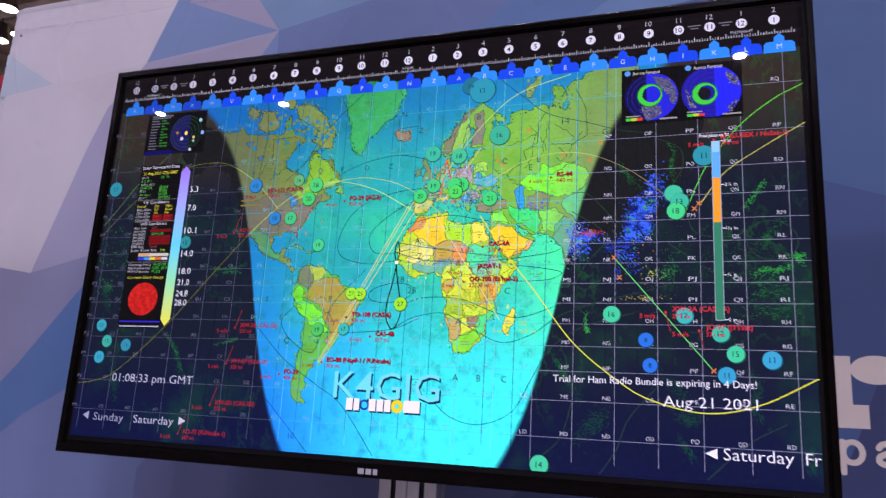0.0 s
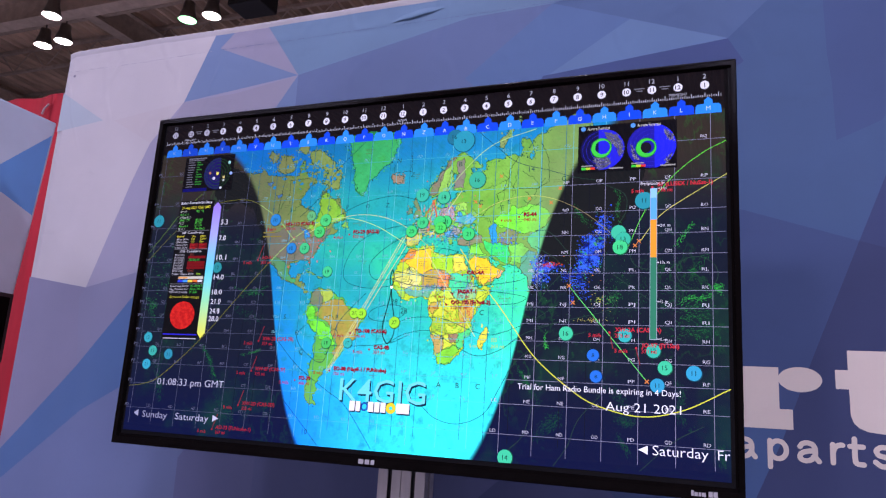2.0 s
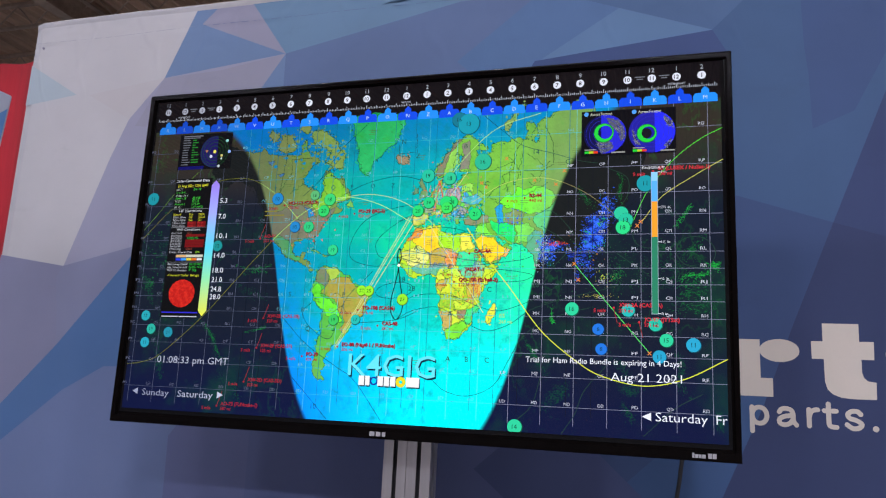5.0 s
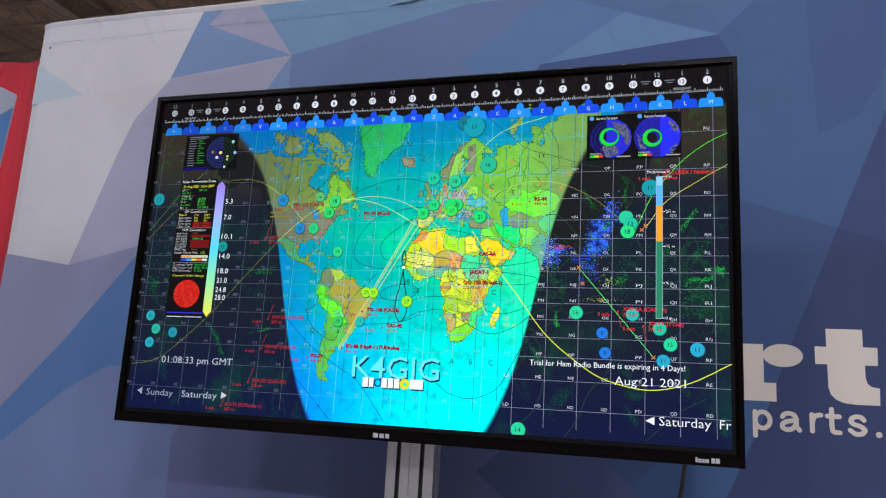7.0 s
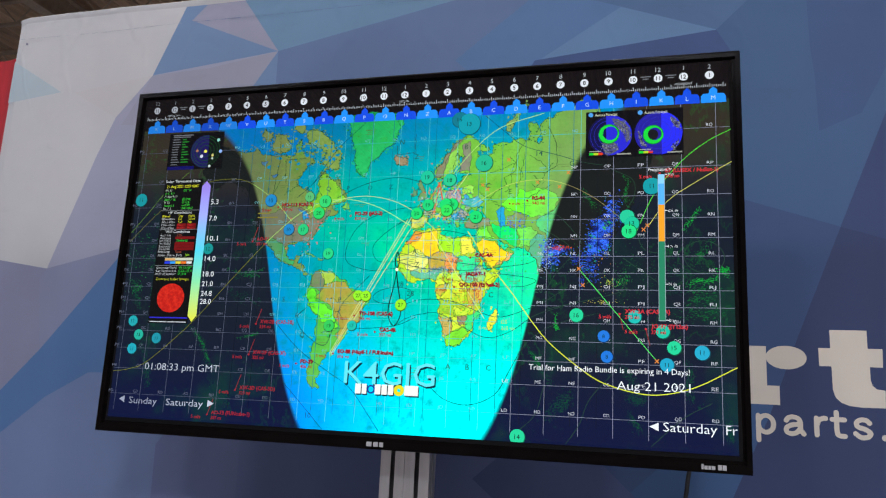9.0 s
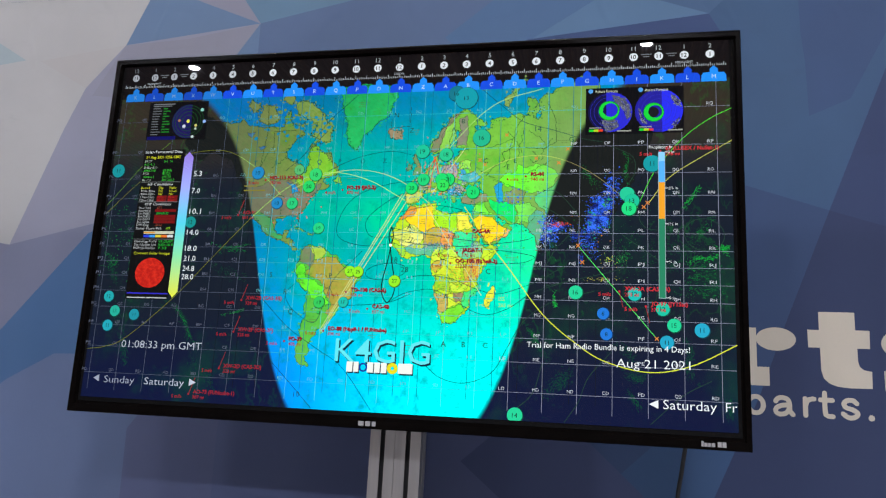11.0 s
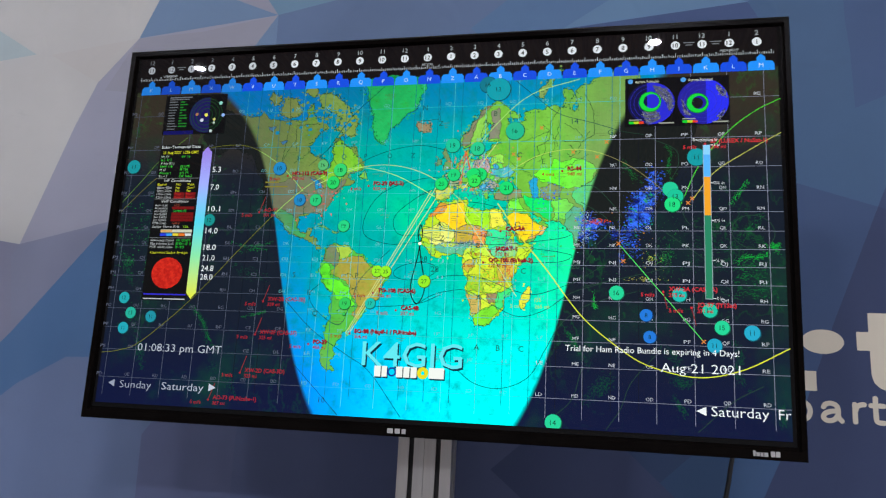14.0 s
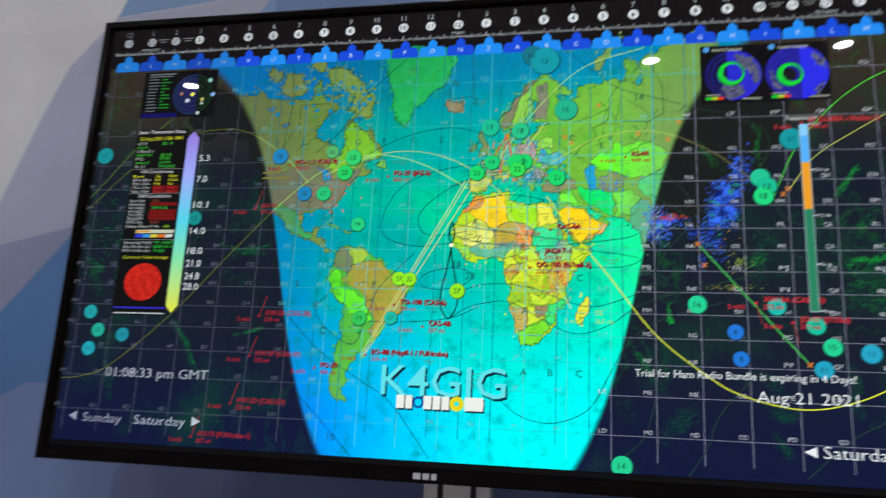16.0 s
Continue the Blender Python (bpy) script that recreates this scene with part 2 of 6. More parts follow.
# ---- printed booth wall ----
WX0, WX1, WY, WTOP = -1.745, 2.4, 1.335, 2.436
booth = empty("booth_wall", (WX0 + WX1) / 2, WY, 0, label="tall fabric booth wall printed with blue and lavender facets", category="booth wall", kind="structure")
OX = (WX0 + WX1) / 2


def wall_print(name, pts, layer, rgb, label=""):
    """A printed patch lying on the fabric; pts are x, z in the room."""
    bm = bmesh.new()
    vs = [bm.verts.new((x - OX, -0.00003 * layer, z)) for x, z in pts]
    bm.faces.new(vs)
    bm.normal_update()
    if next(iter(bm.faces)).normal.y > 0:
        bmesh.ops.reverse_faces(bm, faces=bm.faces[:])
    bmesh.ops.triangulate(bm, faces=bm.faces[:], ngon_method='EAR_CLIP')
    me = bpy.data.meshes.new(name)
    bm.to_mesh(me)
    bm.free()
    me.materials.append(fabric(rgb))
    ob = new(name, me)
    ob.parent = booth
    if label:
        tagged(ob, label)
    return ob


def wall_body():
    """Fabric sleeve over a frame: rounded edges, an uneven hem on top."""
    n = 160
    bm = bmesh.new()
    prof = [(0.0, 0.0), (0.0, WTOP - 0.020), (-0.0022, WTOP - 0.012), (-0.003, WTOP - 0.006), (0.002, WTOP - 0.001), (0.014, WTOP), (0.036, WTOP), (0.05, WTOP - 0.012), (0.05, 0.0)]
    rows = []
    for i in range(n + 1):
        x = WX0 + (WX1 - WX0) * i / n
        wob = 0.0035 * noise.noise((x * 2.3, 0, 0)) + 0.002 * noise.noise((x * 9.0, 4, 0))
        end = 0.006 if i in (0, n) else 0.0
        rows.append([bm.verts.new((x - OX, y + (end if k < 4 else -end if k > 5 else 0), z + (wob if 0 < k < 8 else 0) - end * (0 < k < 8))) for k, (y, z) in enumerate(prof)])
    for a, b in zip(rows, rows[1:]):
        for k in range(len(prof) - 1):
            bm.faces.new((a[k], a[k + 1], b[k + 1], b[k]))
    bm.faces.new(rows[0])
    bm.faces.new(rows[-1][::-1])
    return part("fabric_sleeve", bm, fabric((175, 168, 188)), booth, "stretched printed polyester sleeve")


wall_body()
TOPZ = WTOP - 0.013
L = WX0 + 0.004
# blue ground of the print to the right of the pale area, then the facets over it
PRINT = [
    ((86, 110, 162), [(-1.19, TOPZ), (2.39, TOPZ), (2.39, 0.02), (-1.30, 0.02), (-1.30, 1.75), (-1.375, 2.10), (-1.273, 2.224)]),
    ((140, 136, 172), [(-1.273, 2.224), (-0.907, 2.263), (-0.95, 2.0), (-1.0, 1.6), (-1.306, 1.753), (-1.521, 1.702), (-1.417, 2.002), (-1.372, 2.111)]),
    ((97, 117, 166), [(-1.19, TOPZ), (-1.023, TOPZ), (-0.907, 2.263), (-1.273, 2.224)]),
    ((134, 129, 163), [(-1.12, TOPZ), (-1.023, TOPZ), (-0.907, 2.263), (-1.172, 2.373)]),
    ((136, 131, 163), [(-1.273, 2.224), (-1.10, 2.232), (-0.907, 2.263), (-0.968, 2.174), (-1.0, 2.05), (-1.35, 2.09)]),
    ((154, 162, 188), [(L, 2.30), (-1.563, 2.196), (L, 2.175)]),
    ((174, 165, 184), [(-1.52, 2.192), (-1.273, 2.224), (-1.372, 2.111)]),
    ((94, 120, 163), [(-1.023, TOPZ), (0.0, TOPZ), (-0.235, 2.364), (-0.438, 2.358), (-0.907, 2.263)]),
    ((96, 115, 164), [(-0.907, 2.263), (-0.968, 2.174), (-0.99, 2.0), (-0.90, 2.0), (-0.905, 2.19)]),
    ((84, 100, 150), [(-0.907, 2.263), (-0.594, 2.325), (-0.438, 2.358), (-0.235, 2.364), (-0.247, 2.181), (-0.5, 1.9), (-0.9, 1.9)]),
    ((86, 113, 163), [(-0.06, 2.299), (0.142, 2.225), (-0.247, 2.181)]),
    ((76, 102, 156), [(-0.235, 2.364), (-0.06, 2.299), (-0.247, 2.181), (-0.33, 2.10), (-0.44, 2.20)]),
    ((69, 93, 143), [(-0.235, 2.364), (0.05, TOPZ), (0.342, TOPZ), (0.142, 2.225)]),
    ((57, 83, 133), [(0.14, 2.225), (0.342, TOPZ), (0.62, TOPZ), (0.469, 2.059), (0.36, 1.786), (0.181, 1.847), (0.0, 1.909), (-0.2, 1.98), (-0.29, 2.12), (-0.251, 2.185)]),
    ((54, 75, 128), [(0.318, TOPZ), (0.62, TOPZ), (0.41, 2.02), (0.331, 1.985), (0.328, 2.106), (0.322, 2.17), (0.319, 2.302)]),
    ((52, 69, 124), [(-0.251, 2.185), (0.14, 2.225), (0.17, 2.17), (0.0, 2.05), (-0.29, 2.12)]),
    ((51, 70, 121), [(0.0, 1.909), (0.181, 1.847), (0.36, 1.786), (0.275, 1.57), (0.219, 1.417), (0.10, 1.15), (-0.2, 1.3)]),
    ((54, 80, 134), [(0.18, 1.46), (0.24, 1.475), (0.219, 1.417), (0.10, 1.15), (-0.1, 1.2)]),
    ((46, 59, 109), [(0.613, TOPZ), (2.39, TOPZ), (2.39, 1.50), (0.452, 1.756), (0.36, 1.786), (0.469, 2.059)]),
    ((42, 53, 100), [(0.36, 1.786), (0.452, 1.756), (2.39, 1.50), (2.39, 0.02), (0.3, 0.02), (0.10, 1.15), (0.219, 1.417), (0.275, 1.57)]),
    ((118, 116, 156), [(L, 1.734), (-1.521, 1.702), (-1.539, 1.673), (-1.506, 1.491), (-1.662, 1.33), (L, 1.245)]),
    ((117, 117, 158), [(-1.521, 1.702), (-1.306, 1.753), (-1.0, 1.82), (-1.30, 1.733), (-1.506, 1.491), (-1.539, 1.673)]),
    ((66, 98, 158), [(-1.0, 1.84), (-1.0, 1.45), (-1.347, 1.44), (-1.467, 1.375), (L, 1.16), (L, 1.25), (-1.662, 1.33), (-1.506, 1.491), (-1.302, 1.733)]),
    ((96, 108, 160), [(L, 1.16), (-1.467, 1.375), (-1.347, 1.44), (-1.0, 1.45), (-1.13, 1.28), (-1.10, 0.02), (L, 0.02)]),
    ((90, 95, 146), [(-1.13, 1.28), (-1.0, 1.45), (-0.90, 1.40), (-0.908, 1.282), (-0.89, 0.02), (-1.10, 0.02)]),
    ((84, 91, 143), [(-0.90, 1.40), (-0.2, 1.4), (-0.36, 1.258), (-0.25, 1.17), (0.10, 0.02), (-0.89, 0.02), (-0.908, 1.282)]),
    ((66, 75, 126), [(-0.36, 1.258), (-0.2, 1.4), (0.02, 1.2), (0.12, 1.1), (0.3, 0.02), (0.10, 0.02), (-0.25, 1.17)]),
]
for i, (rgb, pts) in enumerate(PRINT):
    wall_print("printed_facet", pts, i + 1, rgb)
# ---- television on its post ----
K = 0.000625  # metres for one step of the picture, 1920 x 1080 steps
TVX, TVY, TVZ = -1.064, 1.0748, 1.3515
tv = empty("television", TVX, TVY, TVZ, label="large black flat television showing a world map, on a metal post", category="television")


def ring_frame(x0, x1, z0, z1, ix0, ix1, iz0, iz1, y_front, y_back, y_in):
    bm = bmesh.new()
    b = 0.0014
    loops = [[(x0 + 0.002, y_back, z0 + 0.002), (x1 - 0.002, y_back, z0 + 0.002), (x1 - 0.002, y_back, z1 - 0.002), (x0 + 0.002, y_back, z1 - 0.002)],
             [(x0, y_front + b, z0), (x1, y_front + b, z0), (x1, y_front + b, z1), (x0, y_front + b, z1)],
             [(x0 + b, y_front, z0 + b), (x1 - b, y_front, z0 + b), (x1 - b, y_front, z1 - b), (x0 + b, y_front, z1 - b)],
             [(ix0 - 0.002, y_front, iz0 - 0.002), (ix1 + 0.002, y_front, iz0 - 0.002), (ix1 + 0.002, y_front, iz1 + 0.002), (ix0 - 0.002, y_front, iz1 + 0.002)],
             [(ix0, y_in, iz0), (ix1, y_in, iz0), (ix1, y_in, iz1), (ix0, y_in, iz1)]]
    vs = [[bm.verts.new(p) for p in lp] for lp in loops]
    for a, c in zip(vs, vs[1:]):
        for i in range(4):
            bm.faces.new((a[i], a[(i + 1) % 4], c[(i + 1) % 4], c[i]))
    return bm


part("bezel", ring_frame(-0.0215, 1.2195, -0.0285, 0.6945, -0.009, 1.209, -0.012, 0.683, -0.006, 0.022, 0.002), CASE, tv, "glossy black plastic bezel")
part("edge_trim", rod((-0.0205, -0.0048, 0.6938), (1.2185, -0.0048, 0.6938), 0.0017, segs=20), GLOSS_TRIM, tv, "glossy top edge of the bezel", smooth=True)
part("edge_trim", rod((-0.0205, -0.0048, -0.0275), (-0.0205, -0.0048, 0.6935), 0.0013, segs=16), GLOSS_TRIM, tv, smooth=True)
part("panel_border", box(-0.0095, 1.2095, 0.0012, 0.004, -0.0125, 0.6835), CASE, tv, "black border of the panel")
part("back_cover", box(-0.02, 1.218, 0.021, 0.036, -0.027, 0.693, 0.004), CASE_DULL, tv)
part("electronics_box", box(0.17, 1.03, 0.035, 0.066, -0.02, 0.36, 0.012), CASE_DULL, tv)
for x0, x1 in ((0.566, 0.576), (0.579, 0.588), (0.591, 0.598)):
    part("badge_bar", box(x0, x1, -0.0068, -0.0058, -0.0235, -0.0155, 0.0003), SILVER, tv, "silver maker's badge bar")
for x0, x1, zt in ((1.142, 1.1455, -0.0155), (1.1465, 1.1515, -0.0178), (1.1525, 1.1565, -0.0178), (1.1575, 1.163, -0.0178), (1.167, 1.173, -0.0155), (1.174, 1.180, -0.0155)):
    part("badge_bar", box(x0, x1, -0.0068, -0.0058, -0.0235, zt, 0.0002), SILVER, tv, "small silver badge bar")
part("sensor_window", box(0.80, 0.84, -0.0064, -0.0055, -0.022, -0.015, 0.0003), CASE, tv, "dark remote sensor window")

# post: slotted aluminium profile with the bracket
post = empty("display_post", -0.455, 1.19, 0, label="slotted aluminium profile post carrying the television", category="post")


def profile_bar():
    """80 x 40 T-slot section swept up; slots open to the front, back and side."""
    w, d, s, q = 0.049, 0.022, 0.0045, 0.009
    front = []
    for c in (-0.0245, 0.0245):
        front += [(c - s, -d), (c - s, -d + 0.003), (c - q, -d + 0.004), (c - q, -d + 0.010), (c + q, -d + 0.010), (c + q, -d + 0.004), (c + s, -d + 0.003), (c + s, -d)]
    front = [(-w, -d)] + front[:8] + [(-0.0012, -d), (-0.0012, -d + 0.002), (0.0012, -d + 0.002), (0.0012, -d)] + front[8:] + [(w, -d)]
    side = [(w, -s), (w - 0.003, -s), (w - 0.004, -q), (w - 0.010, -q), (w - 0.010, q), (w - 0.004, q), (w - 0.003, s), (w, s)]
    half = front + side
    pts = half + [(-x, -y) for x, y in half]
    bm = bmesh.new()
    lo = [bm.verts.new((x, y, 0.012)) for x, y in pts]
    hi = [bm.verts.new((x, y, 1.95)) for x, y in pts]
    for i in range(len(pts)):
        j = (i + 1) % len(pts)
        bm.faces.new((lo[i], lo[j], hi[j], hi[i]))
    bm.faces.new(hi)
    bm.faces.new(lo[::-1])
    return bm


part("profile", profile_bar(), ALUMINIUM, post, "brushed aluminium profile with slots")
# a dark strip along the floor of each front slot
for c in (-0.0245, 0.0245):
    part("slot_floor_strip", box(c - 0.0085, c + 0.0085, -0.0125, -0.0115, 0.02, 1.94), SLOT, post, "dark strip along the slot floor")
part("base_plate", box(-0.25, 0.25, -0.20, 0.13, 0, 0.012, 0.003), STEEL, post)
brk = empty("wall_bracket", -0.455, 1.165, 1.68, label="black steel television mount bolted to the post", category="bracket")
part("plate", box(-0.2, 0.2, -0.022, -0.016, -0.12, 0.14, 0.001), STEEL, brk)
for c in (-0.15, 0.15):
    part("rail", box(c - 0.018, c + 0.018, -0.0545 + 0.0, -0.022, -0.2, 0.25, 0.002), STEEL, brk)
part("clamp", box(-0.06, 0.06, -0.016, 0.003, -0.08, 0.1, 0.002), STEEL, brk)


def cable(points, r):
    cu = bpy.data.curves.new("power_cable", "CURVE")
    cu.dimensions, cu.bevel_depth, cu.bevel_resolution = "3D", r, 3
    sp = cu.splines.new("BEZIER")
    sp.bezier_points.add(len(points) - 1)
    for bp, p in zip(sp.bezier_points, points):
        bp.co, bp.handle_left_type, bp.handle_right_type = p, "AUTO", "AUTO"
    cu.materials.append(RUBBER)
    return tagged(new("power_cable", cu), "thin black power cable hanging from the television", "cable")


cable([(0.03, 1.15, 1.40), (0.062, 1.165, 1.34), (0.060, 1.18, 1.29), (0.052, 1.19, 1.235), (0.035, 1.2, 0.9), (0.02, 1.2, 0.3), (0.0, 1.15, 0.006), (-0.2, 1.1, 0.006)], 0.0038)

# ---- the neighbouring stand ----
side = empty("side_wall", -2.305, 0.97, 0, label="printed blue and white fabric side wall of the stand", category="booth wall", kind="structure")


def side_wall():
    """The far edge leans a little towards the aisle as it goes down."""
    bm = box(-0.05, 0.0, -1.1, 0.83, 0.0, 2.432, 0.01)
    for v in bm.verts:
        if v.co.y > 0.7:
            v.co.y += 0.815 - 0.83 - 0.07 * (2.432 - v.co.z)
    part("fabric_sleeve", bm, fabric((176, 190, 230)), side, "stretched pale blue polyester sleeve")
    for layer, (pts, rgb) in enumerate(((((0.800, 2.375), (0.606, 2.187), (0.30, 2.08), (0.30, 1.97), (0.64, 2.10), (0.778, 2.05)), (96, 148, 230)),
                                        (((0.805, 2.42), (0.30, 2.42), (-0.5, 2.1), (0.30, 2.08), (0.606, 2.187), (0.800, 2.375)), (182, 192, 232)),
                                        (((0.778, 2.05), (0.64, 2.10), (0.30, 1.97), (0.2, 1.2), (0.72, 1.2)), (188, 190, 228)))):
        bm = bmesh.new()
        bm.faces.new([bm.verts.new((0.0008 + 0.0002 * layer, y, z)) for y, z in pts])
        bmesh.ops.triangulate(bm, faces=bm.faces[:], ngon_method="EAR_CLIP")
        part("printed_facet", bm, fabric(rgb), side)


side_wall()
# unidentified black device, built as a plain box with a dark front
mon = empty("side_device", -2.304, 1.62, 1.5, label="small black device fixed to the side wall", category="monitor")
part("case", box(0.0, 0.035, -0.25, 0.09, 0.0, 0.245, 0.005), CASE_DULL, mon)
part("screen", box(0.035, 0.0365, -0.235, 0.075, 0.015, 0.23), CASE, mon)


def drape():
    bm = bmesh.new()
    n = 240
    rows = []
    for i in range(n + 1):
        x = -6.0 + 4.9 * i / n
        y = 0.035 * math.sin(x * 21) + 0.02 * noise.noise((x * 4, 1, 0))
        rows.append([bm.verts.new((x, 2.6 + y * (0.4 if k == 3 else 1) + o, z)) for k, (z, o) in enumerate(((0.01, 0), (1.0, 0), (2.0, 0), (3.02, 0), (3.02, 0.02), (0.01, 0.02)))])
    for a, b in zip(rows, rows[1:]):
        for k in range(5):
            bm.faces.new((a[k], a[k + 1], b[k + 1], b[k]))
    return tagged(part("red_curtain", bm, RED, None, smooth=True), "pleated red fabric drape behind the booth walls", "curtain")


curtain = drape()
part("wire_hook", rod((-3.422, 2.575, 2.90), (-3.406, 2.571, 2.93), 0.006, segs=8), SILVER, curtain, "small white wire hook")
part("wire_hook", rod((-3.406, 2.571, 2.93), (-3.38, 2.575, 2.954), 0.005, segs=8), SILVER, curtain, "small white wire hook")


# ---- the picture on the screen ----
def day_group():
    """Solar elevation over a Mercator map with the sun at 12 N, 17 W: 1 by day, 0 by night."""
    g = bpy.data.node_groups.new("daylight_side", "ShaderNodeTree")
    for nm in ("day", "height"):
        g.interface.new_socket(nm, in_out="OUTPUT", socket_type="NodeSocketFloat")
    n, l = g.nodes, g.links
    out = n.new("NodeGroupOutput")
    sep = n.new("ShaderNodeSeparateXYZ")
    l.new(n.new("ShaderNodeTexCoord").outputs["Object"], sep.inputs[0])

    def mt(op, a, b=None):
        return math_node(n, l, op, a, b)
    lon = mt("MULTIPLY", mt("SUBTRACT", mt("DIVIDE", sep.outputs[0], K), 1044.0 - 17 * 4.66), radians(1 / 4.66))
    m = mt("DIVIDE", mt("SUBTRACT", mt("DIVIDE", sep.outputs[2], K), 427.0), 267.0)
    d = mt("ADD", mt("MULTIPLY", mt("SINH", m), math.sin(radians(12))), mt("MULTIPLY", mt("COSINE", lon), math.cos(radians(12))))
    el = mt("DIVIDE", d, mt("COSH", m))
    l.new(ramp(n, l, el, -0.016, 0.012), out.inputs[0])
    l.new(el, out.inputs[1])
    return g


DAY = day_group()


PANEL = 1.18  # brightness of the lit panel


def lit(name):
    """A pixel of the panel: gives off light, under a smooth front."""
    m, nodes, links, p = shader(name)
    p.inputs["Base Color"].default_value = (0.004, 0.004, 0.004, 1)
    p.inputs["Roughness"].default_value = 0.01
    p.inputs["Specular IOR Level"].default_value = 0.32
    p.inputs["Emission Strength"].default_value = PANEL
    return m, nodes, links, p


def day_and_angle_gain(nodes, links, g):
    """Map brighter by day; viewing-angle loss is painted in, leaving the south-east brightest."""
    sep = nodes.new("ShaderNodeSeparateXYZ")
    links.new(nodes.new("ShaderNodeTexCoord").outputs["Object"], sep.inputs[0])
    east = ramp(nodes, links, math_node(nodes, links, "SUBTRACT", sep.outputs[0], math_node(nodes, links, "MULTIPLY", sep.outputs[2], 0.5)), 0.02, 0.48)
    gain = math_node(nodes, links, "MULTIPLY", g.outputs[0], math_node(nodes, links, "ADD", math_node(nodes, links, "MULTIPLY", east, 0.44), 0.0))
    # panel's viewing-angle dimming of the top, put into the picture brightness
    angle_loss = math_node(nodes, links, "SUBTRACT", 1.0, math_node(nodes, links, "MULTIPLY", ramp(nodes, links, sep.outputs[2], 0.40, 0.60), 0.15))
    return math_node(nodes, links, "MULTIPLY", math_node(nodes, links, "MULTIPLY", math_node(nodes, links, "ADD", gain, 0.82), angle_loss), PANEL)


PIX = {}


def pix(*rgb, strength=1.0):
    key = (rgb, strength)
    if key not in PIX:
        m, nodes, links, p = lit("screen_colour")
        p.inputs["Emission Color"].default_value, p.inputs["Emission Strength"].default_value = (*lin(*rgb), 1), strength * PANEL
        PIX[key] = m
    return PIX[key]


TWO = {}


def day_night(day, night, vary=0.0, scale=60.0):
    key = (day, night, vary, scale)
    if key in TWO:
        return TWO[key]
    m, nodes, links, p = lit("map_colour")
    g = nodes.new("ShaderNodeGroup")
    g.node_tree = DAY
    c = lin(*day)
    if vary:
        tc = nodes.new("ShaderNodeTexCoord").outputs["Object"]
        f = noise_node(nodes, links, tc, scale, 6, 0.7)
        f2 = noise_node(nodes, links, tc, scale * 0.15, 3)
        f = math_node(nodes, links, "ADD", math_node(nodes, links, "MULTIPLY", f, 0.6), math_node(nodes, links, "MULTIPLY", f2, 0.4))
        c = mix_colour(nodes, links, ramp(nodes, links, f, 0.3, 0.7), tuple(v * (1 - vary) for v in c), tuple(min(1, v * (1 + vary * 0.6) + 0.01) for v in c))
        green = ramp(nodes, links, noise_node(nodes, links, tc, 22.0, 6, 0.7), 0.50, 0.68)
        c = mix_colour(nodes, links, math_node(nodes, links, "MULTIPLY", green, 0.42), c, lin(50, 176, 40))
        ink = ramp(nodes, links, noise_node(nodes, links, tc, 150.0, 4, 0.75, (0.6, 1, 1.5)), 0.56, 0.66)
        c = mix_colour(nodes, links, math_node(nodes, links, "MULTIPLY", ink, 0.4), c, lin(60, 96, 40))
        # dimmer towards the twilight line
        c = mix_colour(nodes, links, ramp(nodes, links, g.outputs[1], 0.0, 0.35), mix_colour(nodes, links, 0.5, c, (0.17, 0.17, 0.11)), c)
    links.new(mix_colour(nodes, links, g.outputs[0], lin(*night), c), p.inputs["Emission Color"])
    links.new(day_and_angle_gain(nodes, links, g), p.inputs["Emission Strength"])
    TWO[key] = m
    return m


